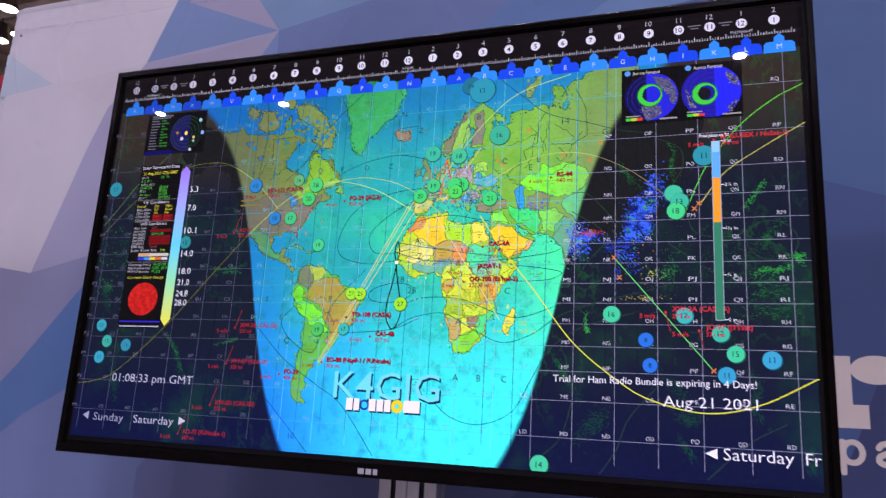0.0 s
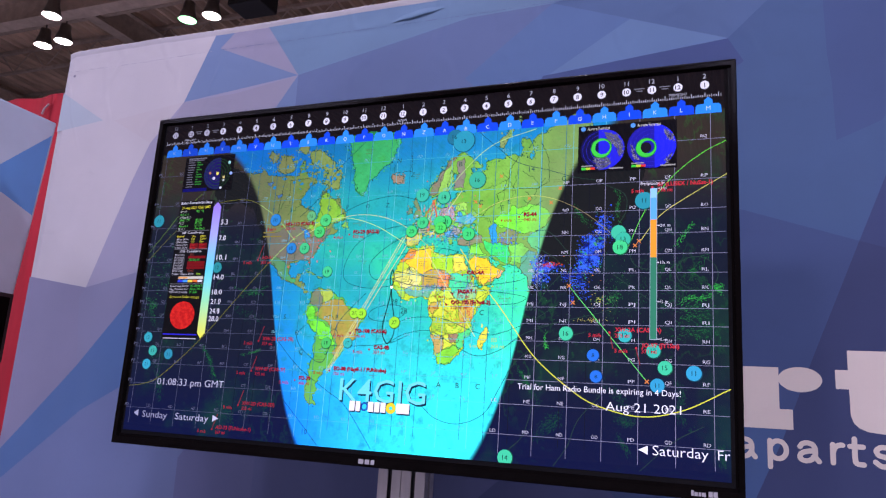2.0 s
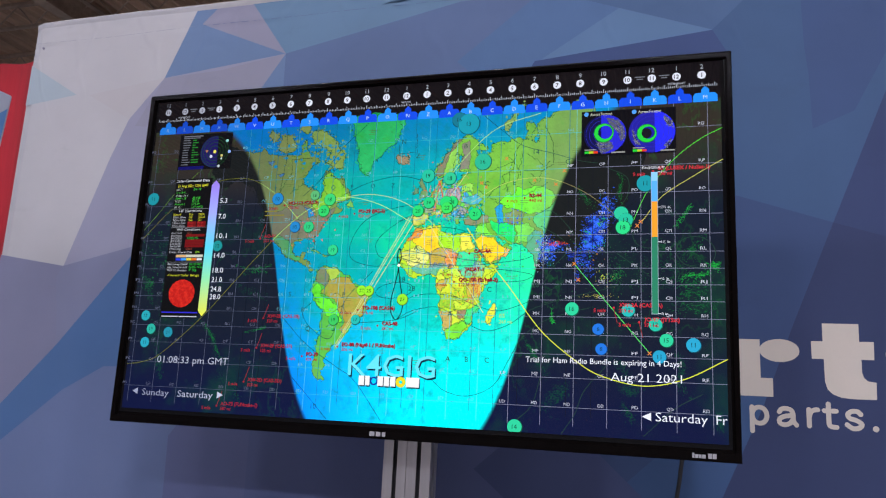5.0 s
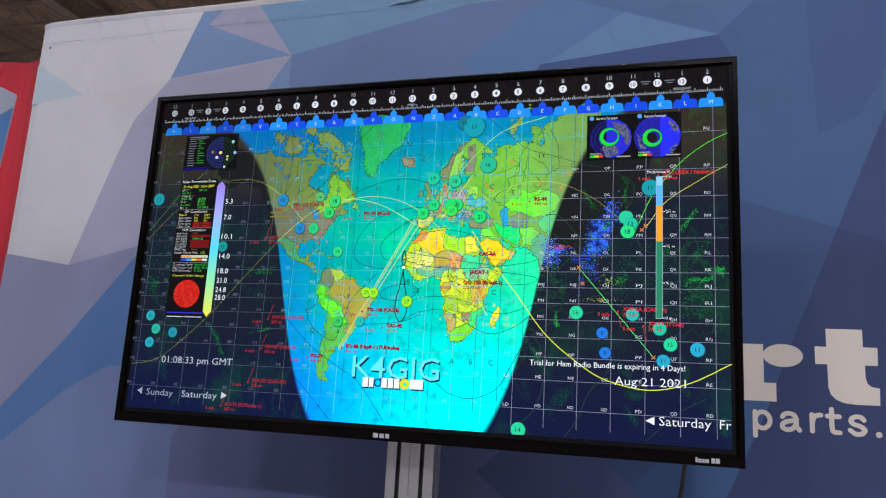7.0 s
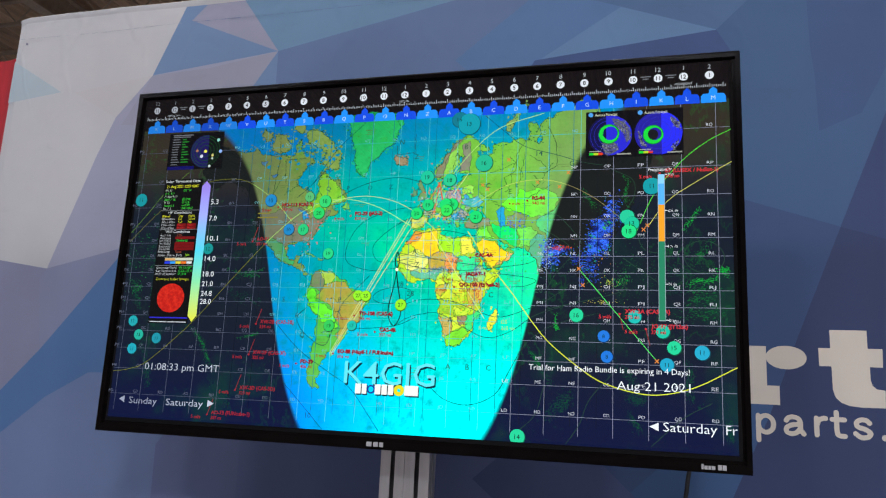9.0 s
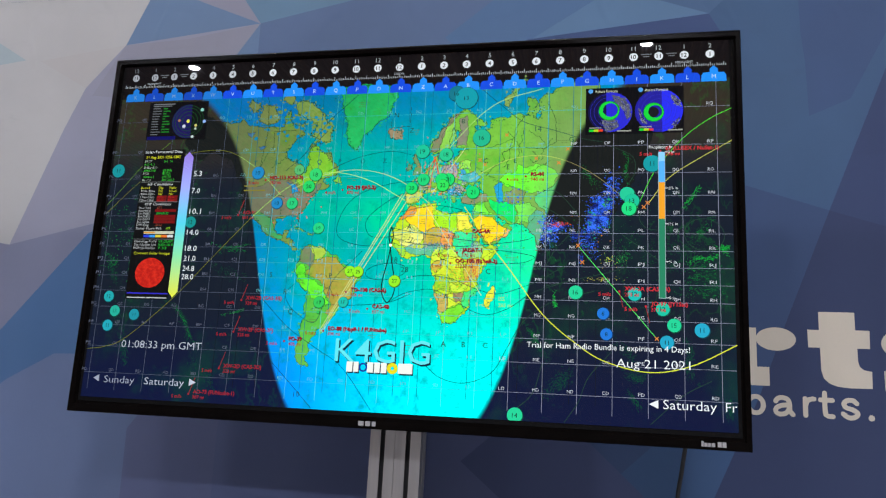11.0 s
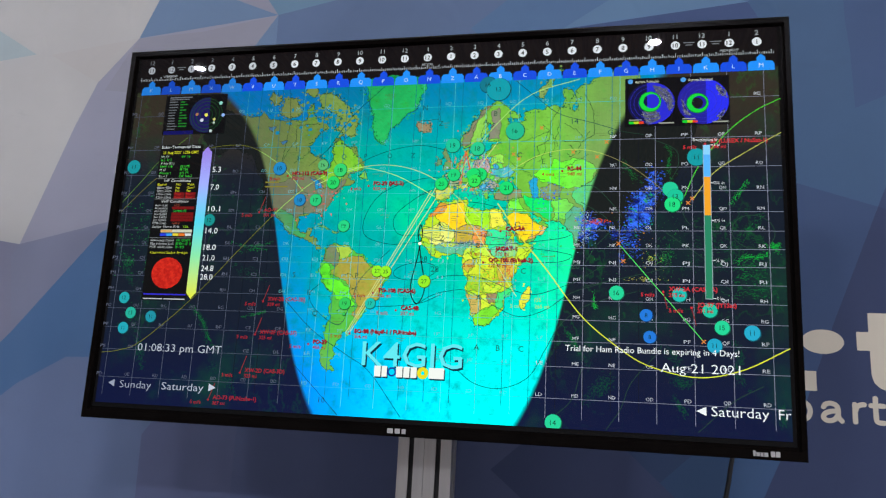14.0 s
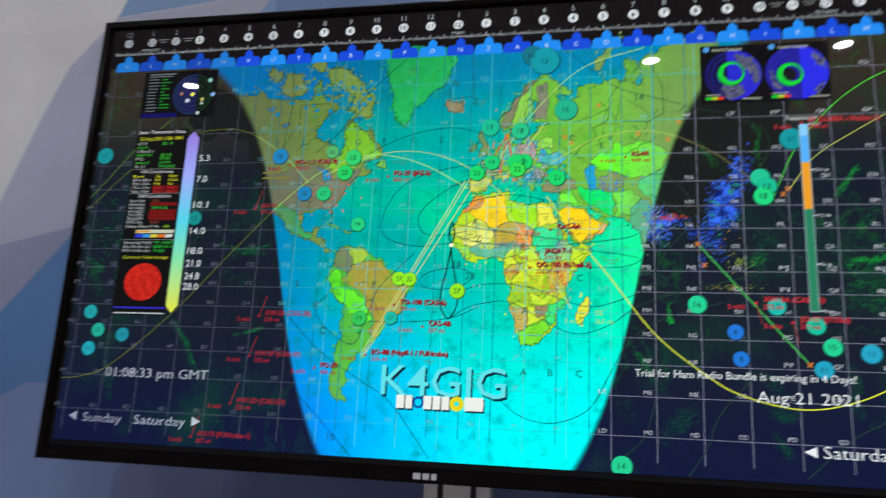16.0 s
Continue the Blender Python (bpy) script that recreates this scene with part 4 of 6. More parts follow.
REGIONS = [
    ((122, 122, 98), [-124, 48.5, -95, 49, -84, 46.5, -82, 42.5, -75, 45, -67, 47, -70, 43, -75, 38.5, -77, 35, -81, 31, -81, 27, -83, 29.7, -95, 29.2, -99, 27, -106, 31.5, -117, 32.7, -123, 40]),
    ((134, 200, 50), [-82, 52, -79, 52, -77, 56, -78, 60, -73, 62, -66, 59, -61, 56, -57, 52, -64, 50, -71, 47, -76, 45, -82, 46, -85, 48]),
    ((60, 172, 96), [-116, 31.5, -106, 31, -99, 26, -97.7, 22, -94.5, 18.3, -91, 18, -92, 15, -97, 16.5, -105, 20.5]),
    ((160, 146, 56), [-74, -7, -70, -4, -69, 1, -64, 3, -60, 4.5, -52, 4, -50, 0, -44, -3, -35.5, -6, -39, -14, -41, -21.5, -48.5, -26, -53, -33, -57.5, -30, -54, -25, -58, -20, -60, -14, -66, -10]),
    ((100, 222, 40), [-80.5, -5, -76, 0, -73, -4, -73, -9, -66, -10.5, -60, -15, -58, -20, -55, -25, -58, -27, -63, -22, -68, -22, -70, -18, -76, -13.5]),
    ((116, 126, 92), [-78, 1.5, -70, -3, -68, 2, -68, 6, -72, 11.5, -77, 8]),
    ((160, 190, 64), [-72, 11, -68, 6, -67, 2, -62, 4, -60, 8, -63, 10.4, -68, 10.7]),
    ((242, 196, 20), [-8.5, 28, -2, 34.5, 8, 36.3, 10, 30, 11, 24, 5, 19.5, 2, 21]),
    ((204, 208, 88), [-16.5, 21, -5, 25, 3, 20, 4, 16, -5, 14, -12, 15, -16, 16]),
    ((216, 134, 40), [-12.7, 27.7, -9, 28, -2, 32, -2, 34.8, -6, 35.3, -9.2, 31]),
    ((160, 220, 28), [10.5, 33, 20, 30.8, 25, 31.3, 25, 20, 23, 19.5, 15, 23, 10, 25]),
    ((224, 214, 64), [25, 31.3, 32, 30.8, 35, 23, 25, 22]),
    ((188, 160, 54), [4, 19, 11, 23.5, 16, 23, 24, 19, 23, 12, 14, 13, 4, 13.5]),
    ((50, 210, 140), [24, 21, 36.5, 21, 38, 17, 35, 10, 25, 9, 22.5, 13]),
    ((96, 176, 140), [-8, 12, 14, 13, 14, 7, 9, 5, 4, 6.6, 0, 6, -8, 8]),
    ((150, 206, 60), [-16, 14, -8, 12, -8, 5.2, -13, 9.5]),
    ((222, 220, 112), [-12, 15, -5.5, 15.5, -6, 25, 4, 19.5, 3.5, 15.5, -4, 12.5, -8, 11]),
    ((226, 142, 60), [15.5, 23, 24, 19.5, 22.5, 13, 19, 10, 15, 13]),
    ((216, 226, 60), [9, 4.5, 14, 12.5, 15, 8, 16, 2.5, 11, 2.3]),
    ((186, 220, 60), [15, 7.5, 22.5, 11, 27, 5.3, 18.5, 3.8]),
    ((196, 170, 60), [9.3, -1, 12, 2, 16, 3.5, 18, 3.5, 16, -2, 13, -5]),
    ((206, 218, 46), [12.5, -6, 16, -6, 22, -8, 24, -12, 28, -12, 29, -8, 29, 4, 24, 5, 18, 4, 16, -1]),
    ((96, 200, 150), [24, 9, 33, 10, 35, 5.5, 31, 3.8, 27.5, 5]),
    ((140, 196, 110), [36, 14.5, 42, 12, 47, 8, 42, 4, 36, 4.5, 34, 8]),
    ((196, 222, 56), [22, -11, 24, -11, 29, -13.5, 30.5, -9, 33, -10, 33, -14, 28, -16.5, 23, -17.5]),
    ((204, 222, 52), [20, -18.3, 25, -17.8, 29, -22, 25.5, -25.5, 20.5, -26.5]),
    ((238, 172, 92), [52, 17, 55, 20, 56, 23, 59, 22.3, 55, 17.3]),
    ((206, 160, 70), [43, 16.5, 52, 18.5, 52.5, 16, 45, 13.2]),
    ((206, 176, 60), [34, 4, 41, 3, 40.5, -3, 38.5, -9, 32, -9, 30, -2]),
    ((190, 214, 40), [42, 11, 50, 11, 46, 3, 41.5, -1, 41, 4]),
    ((160, 200, 44), [13, -6, 22, -8, 24, -17, 12.3, -17]),
    ((190, 164, 84), [12.3, -17, 21, -18, 20, -28, 16, -28]),
    ((146, 122, 90), [24, -17, 31, -17, 31, -22, 26, -22]),
    ((120, 214, 44), [17, -29, 29, -23, 32, -27, 27, -33.2, 19, -34]),
    ((66, 212, 116), [31, -16, 40, -12, 40, -15.5, 34.7, -20, 35, -24, 32, -26]),
    ((240, 200, 16), [35, 28, 39, 31, 47, 29.5, 50.5, 25, 54, 23.5, 56, 23, 54, 18, 45, 13.7, 43, 14.5, 39.3, 21]),
    ((120, 230, 60), [36.3, 36, 42, 37, 47, 31, 40, 31.5, 35, 31]),
    ((30, 216, 100), [45, 39, 54, 37.5, 61, 36, 61, 26, 57, 27, 50, 30.5]),
    ((130, 128, 92), [27.3, 37.3, 36, 36.7, 44, 37.5, 43, 41, 35, 41.8, 29, 40.8]),
    ((110, 242, 40), [50, 48, 60, 51, 62, 54, 77, 54, 87, 49, 80, 43, 68, 42, 56, 44.5, 53, 46]),
    ((126, 140, 84), [54, 37.5, 60, 36, 66, 38, 67, 42, 60, 44, 54, 42]),
    ((140, 202, 78), [11.3, 58.8, 12.7, 56.5, 16, 57.5, 17.5, 60.5, 21, 65.5, 20, 68.5, 15, 66, 12.5, 62]),
    ((132, 130, 112), [22, 60.8, 29, 61, 30, 65, 28, 69.5, 23, 68.5, 25, 65.5, 21.8, 63]),
    ((130, 128, 100), [6, 59, 11, 59.5, 12.5, 62, 15, 66, 20, 68.7, 26, 70.6, 17, 68.6, 12, 65.8, 6.3, 62.3]),
    ((196, 190, 76), [-8.8, 37.5, -5.5, 36.6, -1, 37.7, 2.5, 42.3, -1.5, 43, -8.8, 42.5]),
    ((150, 160, 120), [-1, 43.5, 3, 43, 7, 44, 7, 48, 2, 50.5, -1, 49, -4, 48.2, -1, 46]), ((96, 190, 140), [7, 48, 14, 49, 14, 53.8, 8.5, 53.6, 5, 52.5]),
    ((170, 150, 150), [14, 49, 23, 49, 23.5, 54, 19, 54.3, 14, 53.8]), ((150, 214, 80), [24, 52, 32, 52.5, 32, 55.5, 28, 56, 24, 54]), ((80, 170, 190), [24, 51, 34, 51.5, 39, 49, 36, 47, 30, 46.8, 24, 48]),
    ((110, 220, 70), [61, 36, 70, 37, 74, 34, 70, 26, 62, 26]),
    ((60, 226, 120), [73, 40, 80, 43, 87, 48, 100, 42, 97, 28, 80, 31, 75, 35]),
    ((60, 186, 140), [68.5, 24, 74, 33, 80, 29, 88, 26, 88, 22, 80, 15, 77.5, 9, 73.5, 18]),
    ((30, 150, 200), [47, 44.5, 50, 46.5, 53, 46, 53, 42, 54, 37, 50, 37.5, 49, 40, 48, 42]),
    ((30, 140, 210), [-92, 48, -87, 47, -83, 43, -87, 42, -88, 46]), ((20, 130, 200), [-115, 62, -109, 62, -112, 60.8]), ((20, 130, 200), [-124, 66.5, -118, 66.5, -121, 65]),
]
for rgb, flat in REGIONS:
    edge = coast(flat, 0.17)
    ngon("country", edge, 3 + 0.015 * REGIONS.index((rgb, flat)), day_night(rgb, NIGHT_LAND, 0.2, 60.0))
    ribbon("border_line", edge, 1.1, 4, day_night((58, 76, 44), (20, 26, 24)), closed=True)

# islets and inlets along the coasts
bits = random.Random(23)


def flecks_along(name, outline, share, size, spread, layer, material):
    vs, fs = [], []
    for u, v in outline:
        if bits.random() > share * (2.0 if v < 330 else 1.0 if v < 480 else 0.5):
            continue
        u, v, rr = u + bits.gauss(0, spread), v + bits.gauss(0, spread), size * bits.uniform(0.3, 1.1)
        k = len(vs)
        vs += [(u + rr * bits.uniform(0.5, 1.5) * math.cos(math.tau * i / 6), v - rr * bits.uniform(0.4, 1.3) * math.sin(math.tau * i / 6)) for i in range(6)]
        fs.append(tuple(range(k, k + 6)))
    if fs:
        tagged(on_screen(name, vs, fs, layer, material), kind="stuff")


# names too small to read, as short bars on land and sea
NAME_INK = day_night((92, 116, 58), (24, 30, 28))
for lon, lat, w in ((3, 28, 34), (17, 27, 24), (29, 27, 22), (-8, 20, 30), (9, 17, 26), (19, 15, 22), (30, 15, 26), (24, -3, 40), (18, -12, 28), (17, -22, 26), (24, -29, 36), (45, 24, 44), (54, 32, 30), (67, 48, 56), (90, 62, 60), (60, 60, 50),
                    (40, 56, 44), (-100, 40, 50), (-105, 58, 44), (-72, 52, 34), (-102, 24, 26), (-52, -9, 44), (-65, -34, 34), (-75, -10, 22), (-42, 73, 44), (35, 39, 26), (100, 66, 44), (64, 27, 22), (47, -19, 14), (-64, -17, 20), (-40, 30, 40), (-20, -5, 36),
                    (-25, -40, 44), (60, 5, 40), (75, -25, 50), (-45, 50, 44), (0, -45, 40), (65, -42, 44), (-5, 66, 30), (40, 75, 40)):
    u, v = at(lon, lat)
    for k in range(3):
        n = w * bits.uniform(0.5, 1.0) / (1 + k * 0.5)
        if k < 2 or bits.random() < 0.5:
            rect("place_name_bar", u - n / 2 + bits.gauss(0, 5), v + 6.5 * k - 0.65, u + n / 2, v + 6.5 * k + 0.65, 4.6, NAME_INK)
for nm, rgb, flat in LANDS:
    edge = coast(flat)
    flecks_along("islet_scatter", edge, 0.16, 3.4, 5.0, 2.4, day_night(rgb, NIGHT_LAND, 0.2, 46.0))
    flecks_along("inlet_scatter", edge, 0.26, 2.1, 2.2, 5.2, day_night((14, 76, 56), (18, 24, 24)))
for u, v, n in ((640, 215, 26), (690, 190, 20), (600, 180, 16), (720, 250, 20), (560, 220, 14)):
    vs = [(u + bits.gauss(0, 34), v + bits.gauss(0, 22)) for _ in range(n)]
    for sea_bit in (0, 1):
        flecks_along("inlet_scatter" if sea_bit else "islet_scatter", vs, 0.34, 6.5, 7.0, 3.6 + sea_bit, day_night((10, 140, 190) if sea_bit else (126, 158, 66), NIGHT_LAND))
# the small countries of Europe
for _ in range(46):
    u, v = bits.uniform(1046, 1180), bits.uniform(345, 446)
    rr = bits.uniform(5, 15)
    blob = [(u + rr * bits.uniform(0.5, 1.3) * math.cos(math.tau * i / 9), v - rr * bits.uniform(0.5, 1.2) * math.sin(math.tau * i / 9)) for i in range(9)]
    ngon("country", blob, 3.2 + 0.01 * (_ % 30), day_night(bits.choice(((80, 176, 190), (60, 190, 150), (150, 150, 140), (110, 210, 80), (176, 186, 70), (60, 150, 196), (180, 130, 90))), NIGHT_LAND, 0.2, 60.0))
    ribbon("border_line", blob, 1.0, 4, day_night((30, 80, 70), (20, 26, 24)), closed=True)
# rivers and province borders
for u, v, du, dv in ((1240, 300, 6, -3), (1290, 360, 2, -7), (1330, 330, 1, -8), (1360, 250, 5, 3), (1300, 250, 4, 6), (1350, 380, 6, -2), (1400, 340, 3, -6), (1210, 360, 5, 3), (1260, 400, 6, 1), (610, 320, -6, 3), (560, 280, -5, 5), (680, 330, 3, 6),
                     (760, 700, 3, 5), (790, 720, -5, 3), (740, 690, 5, 0), (1130, 640, 3, 4), (1150, 690, 4, 3), (1100, 620, 5, 3), (1180, 640, 2, 6), (1050, 560, 6, 2), (1090, 530, 2, -6), (1140, 540, 0, -6), (560, 440, 6, 1), (590, 470, 2, 5)):
    pts = [(u, v)]
    for i in range(14):
        pts.append((pts[-1][0] + du * 0.8 + bits.gauss(0, 2.4), pts[-1][1] + dv * 0.8 + bits.gauss(0, 2.4)))
    ribbon("river_line", smooth(pts, 3), 1.3, 4.4, day_night((26, 78, 44), (20, 28, 26)))

# ragged time zone boundaries
for pts in ([(1349, 204), (1322, 244), (1320, 297), (1285, 318), (1293, 340), (1258, 361), (1237, 391)],
            [(1413, 162), (1438, 212), (1440, 249), (1442, 286), (1406, 306), (1349, 302)],
            [(1374, 313), (1394, 335), (1379, 350), (1365, 335)],
            [(528, 116), (539, 228), (522, 350)],
            [(566, 313), (558, 233), (638, 231)],
            [(942, 201), (944, 230), (1003, 228), (1000, 162)]):
    way = []
    for (a, b), (c, d) in zip(pts, pts[1:]):
        n = max(2, int(math.hypot(c - a, d - b) / 4))
        way += [(a + (c - a) * i / n + bits.gauss(0, 0.9), b + (d - b) * i / n + bits.gauss(0, 0.9)) for i in range(n)]
    ribbon("zone_boundary", way, 1.5, 7.3, day_night((30, 60, 40), (40, 50, 44)))

# rain radar over the far east and the subcontinent
rng = random.Random(11)


def speckle(name, u, v, su, sv, n, size, layer, material, label=""):
    vs, fs = [], []
    for _ in range(n):
        a, b, r = rng.gauss(u, su), rng.gauss(v, sv), size * rng.uniform(0.3, 1.2)
        a, b = min(max(a, 8), 1910), min(max(b, 125), 1070)
        k = len(vs)
        m = 5
        vs += [(a + r * rng.uniform(0.5, 1.3) * math.cos(math.tau * i / m), b - r * rng.uniform(0.4, 1.2) * math.sin(math.tau * i / m)) for i in range(m)]
        fs.append(tuple(range(k, k + m)))
    return tagged(on_screen(name, vs, fs, layer, material, label), kind="stuff")


for u, v, su, sv, n, sz in ((1564, 500, 14, 22, 900, 2.3), (1548, 530, 10, 16, 420, 2.1), (1580, 520, 8, 16, 200, 2.0), (1592, 436, 10, 26, 170, 2.6), (1528, 560, 10, 14, 120, 2.4), (1574, 468, 14, 9, 260, 1.9), (1612, 424, 8, 18, 120, 1.9), (1500, 566, 8, 9, 80, 2.0), (1536, 590, 13, 8, 100, 2.0), (1517, 632, 4, 9, 50, 2.0), (1424, 560, 11, 18, 420, 2.1), (1452, 538, 18, 6, 200, 1.9), (1420, 520, 12, 10, 90, 2.2), (1545, 610, 12, 20, 50, 2.2)):
    speckle("rain_overlay", u, v, su, sv, n, sz, 6, RAIN, "blue rain radar flecks")
for rgb, u, v, su, sv, n, sz in (((176, 206, 220), 1418, 556, 12, 22, 170, 1.6), ((196, 66, 36), 1452, 532, 20, 4, 130, 1.9), ((230, 150, 50), 1560, 560, 44, 40, 12, 1.6), ((90, 176, 120), 1582, 476, 8, 8, 60, 1.5), ((196, 190, 80), 1572, 687, 20, 3, 50, 1.4), ((60, 170, 70), 1612, 634, 16, 8, 60, 1.2), ((170, 190, 70), 1590, 632, 8, 6, 24, 1.4), ((90, 160, 220), 1556, 522, 14, 16, 160, 1.2), ((50, 140, 60), 1560, 600, 60, 70, 150, 1.1),
                                 ((40, 90, 230), 1320, 460, 20, 14, 60, 2.4), ((150, 160, 190), 1135, 560, 34, 10, 110, 2), ((40, 120, 210), 1120, 380, 40, 34, 90, 3), ((210, 110, 90), 1110, 370, 46, 36, 90, 2.4),
                                 ((200, 190, 220), 1110, 390, 40, 30, 80, 2.6), ((230, 110, 60), 1090, 340, 34, 50, 40, 2.6), ((60, 200, 80), 1330, 560, 30, 40, 60, 2.4), ((214, 96, 90), 660, 470, 30, 30, 60, 3),
                                 ((22, 96, 40), 1760, 560, 60, 50, 260, 0.9), ((22, 100, 40), 1830, 590, 30, 22, 260, 1.0), ((26, 110, 44), 1640, 620, 50, 50, 260, 0.9), ((110, 150, 200), 1424, 552, 11, 18, 160, 1.5), ((200, 180, 70), 1600, 640, 26, 22, 24, 1.6), ((96, 120, 150), 1086, 597, 36, 6, 190, 1.9), ((190, 200, 214), 1076, 600, 26, 7, 130, 1.5), ((206, 116, 60), 1212, 668, 11, 17, 110, 2.4), ((214, 126, 70), 1200, 700, 12, 8, 60, 2.4), ((120, 204, 50), 1162, 700, 20, 34, 120, 2.2), ((226, 190, 40), 1150, 680, 20, 30, 110, 2.2), ((90, 110, 200), 1214, 600, 10, 12, 70, 2.0), ((200, 206, 214), 1216, 602, 8, 12, 50, 1.6), ((60, 110, 150), 1090, 455, 50, 8, 160, 1.8), ((30, 130, 50), 60, 560, 40, 80, 130, 1.8)):
    speckle("radar_overlay", u, v, su, sv, n, sz, 6, pix(*rgb))

# broken green cloud streaks on the night side


def cloud_streak(path, n, spread, rgb, length=4.0):
    """Short thin strokes strewn along a path, thickest in its middle."""
    way = smooth(path, 12)
    vs, fs = [], []
    for _ in range(n):
        q = min(max(rng.gauss(0.5, 0.28), 0.0), 0.999) * (len(way) - 1)
        k0 = int(q)
        p, d = way[k0], way[min(k0 + 1, len(way) - 1)] - way[k0 - 1 if k0 else 0]
        tilt = math.atan2(d[1], d[0]) + rng.gauss(0, 0.4)
        a, b = p[0] + rng.gauss(0, spread), p[1] + rng.gauss(0, spread)
        ln, wd = length * rng.uniform(0.25, 1.2), rng.uniform(0.25, 0.75)
        if not (8 < a - ln and a + ln < 1912 and 120 < b < 1070):
            continue
        c, d, k = math.cos(tilt), math.sin(tilt), len(vs)
        vs += [(a - ln * c, b - ln * d), (a + wd * d, b - wd * c), (a + ln * c, b + ln * d), (a - wd * d, b + wd * c)]
        fs.append((k, k + 1, k + 2, k + 3))
    if fs:
        tagged(on_screen("cloud_overlay", vs, fs, 5.8, pix(*rgb)), kind="stuff")


BRIGHT, MID, FAINT = (34, 176, 60), (24, 112, 50), (18, 74, 48)
for path, n, spread, rgb in (
        ([(1514, 362), (1533, 390), (1562, 425)], 90, 5, MID), ([(1635, 322), (1645, 346), (1635, 383), (1648, 414)], 110, 4, MID), ([(1835, 425), (1813, 457), (1790, 488)], 90, 4, BRIGHT),
        ([(1870, 510), (1858, 532), (1837, 556), (1826, 550)], 80, 5, MID), ([(1885, 596), (1908, 600)], 110, 6, BRIGHT), ([(1802, 638), (1826, 626), (1858, 626), (1884, 617)], 130, 4, BRIGHT),
        ([(1800, 660), (1835, 646), (1880, 650)], 110, 6, MID), ([(1803, 690), (1835, 674), (1877, 673)], 120, 7, MID), ([(1700, 590), (1760, 600), (1800, 612)], 110, 10, FAINT),
        ([(1700, 640), (1760, 650), (1800, 640)], 140, 12, FAINT), ([(1790, 720), (1840, 710), (1900, 722)], 160, 12, MID), ([(1632, 591), (1638, 625), (1613, 631)], 80, 6, MID),
        ([(1446, 719), (1445, 753), (1451, 766)], 70, 3, BRIGHT), ([(1366, 815), (1387, 847), (1414, 892), (1435, 924)], 240, 5, FAINT), ([(1380, 835), (1405, 870)], 80, 3, MID),
        ([(1488, 940), (1464, 974), (1426, 1007)], 300, 11, FAINT), ([(1640, 926), (1666, 956), (1690, 943)], 200, 7, FAINT), ([(1646, 988), (1678, 1036)], 130, 5, FAINT),
        ([(1794, 844), (1805, 881), (1798, 924), (1827, 966)], 240, 6, FAINT), ([(1900, 1000), (1904, 1049)], 160, 7, FAINT), ([(1600, 850), (1640, 880), (1668, 930)], 160, 7, FAINT),
        ([(387, 594), (430, 607), (480, 604), (520, 596)], 130, 3, MID), ([(420, 624), (470, 615), (500, 618)], 70, 3, MID), ([(440, 818), (490, 806), (515, 799)], 90, 3, MID),
        ([(243, 761), (301, 812), (330, 850), (346, 889), (378, 914)], 300, 6, FAINT), ([(290, 800), (325, 840), (350, 890)], 110, 3, MID), ([(90, 830), (125, 921), (141, 986)], 260, 8, FAINT),
        ([(18, 630), (61, 657), (32, 670)], 110, 5, MID), ([(32, 639), (50, 690), (70, 722)], 160, 7, FAINT), ([(25, 210), (22, 262)], 60, 4, FAINT), ([(360, 960), (420, 1000), (450, 1050)], 160, 8, FAINT),
        ([(60, 480), (90, 540), (70, 600)], 140, 10, FAINT), ([(400, 660), (450, 690), (520, 700)], 120, 9, FAINT)):
    cloud_streak(path, n, spread, rgb)

# locator grid and its two-letter names
GRID = day_night((90, 196, 196), (158, 160, 186))
GRID_ACROSS = day_night((60, 180, 184), (150, 152, 178))
# dimmer copies for the left side: panel viewing-angle loss put into the colour
GRID_DIM = day_night((84, 180, 196), (98, 104, 126))
GRID_ACROSS_DIM = day_night((50, 164, 180), (90, 96, 118))
ZONE_INK = day_night((20, 108, 130), (20, 24, 36))
cols = [1883 - 93.2 * k for k in range(21)]
rows = [at(0, la)[1] for la in range(-60, 80, 10)]
for c in cols:
    rect("grid_line", c - 0.6, 112, c + 0.6, 1056, 7.1, GRID if c > 700 else GRID_DIM)
for r in rows:
    rect("grid_line", 0, r - 0.6, 800, r + 0.6, 7, GRID_ACROSS_DIM)
    rect("grid_line", 800, r - 0.6, 1920, r + 0.6, 7, GRID_ACROSS)
for k in range(5, 22):
    rect("zone_line", 83 + 70.3 * k - 0.8, 112, 83 + 70.3 * k + 0.8, 1030, 6.8, ZONE_INK)
for k, c in enumerate(cols):
    for j, r in enumerate(rows):
        body = chr(65 + (17 - k) % 18) + chr(68 + j)
        el = math.tanh((653 - r) / 267) * math.sin(radians(12)) + math.cos(radians(12)) * math.cos(radians((c - 1044) / 4.66 + 17)) / math.cosh((653 - r) / 267)
        piece = write("", body, c - 26, r - 9, 9, 0, None, 17, only_mesh=True, bold=-0.012 if el > 0 else -0.004)
        # night names left of u 1000 take the same painted viewing-angle dimming
        on_screen("grid_name", piece[0], piece[1], 8, pix(110, 184, 194) if el > 0 else pix(200, 202, 214) if c > 1000 else pix(96, 100, 120))

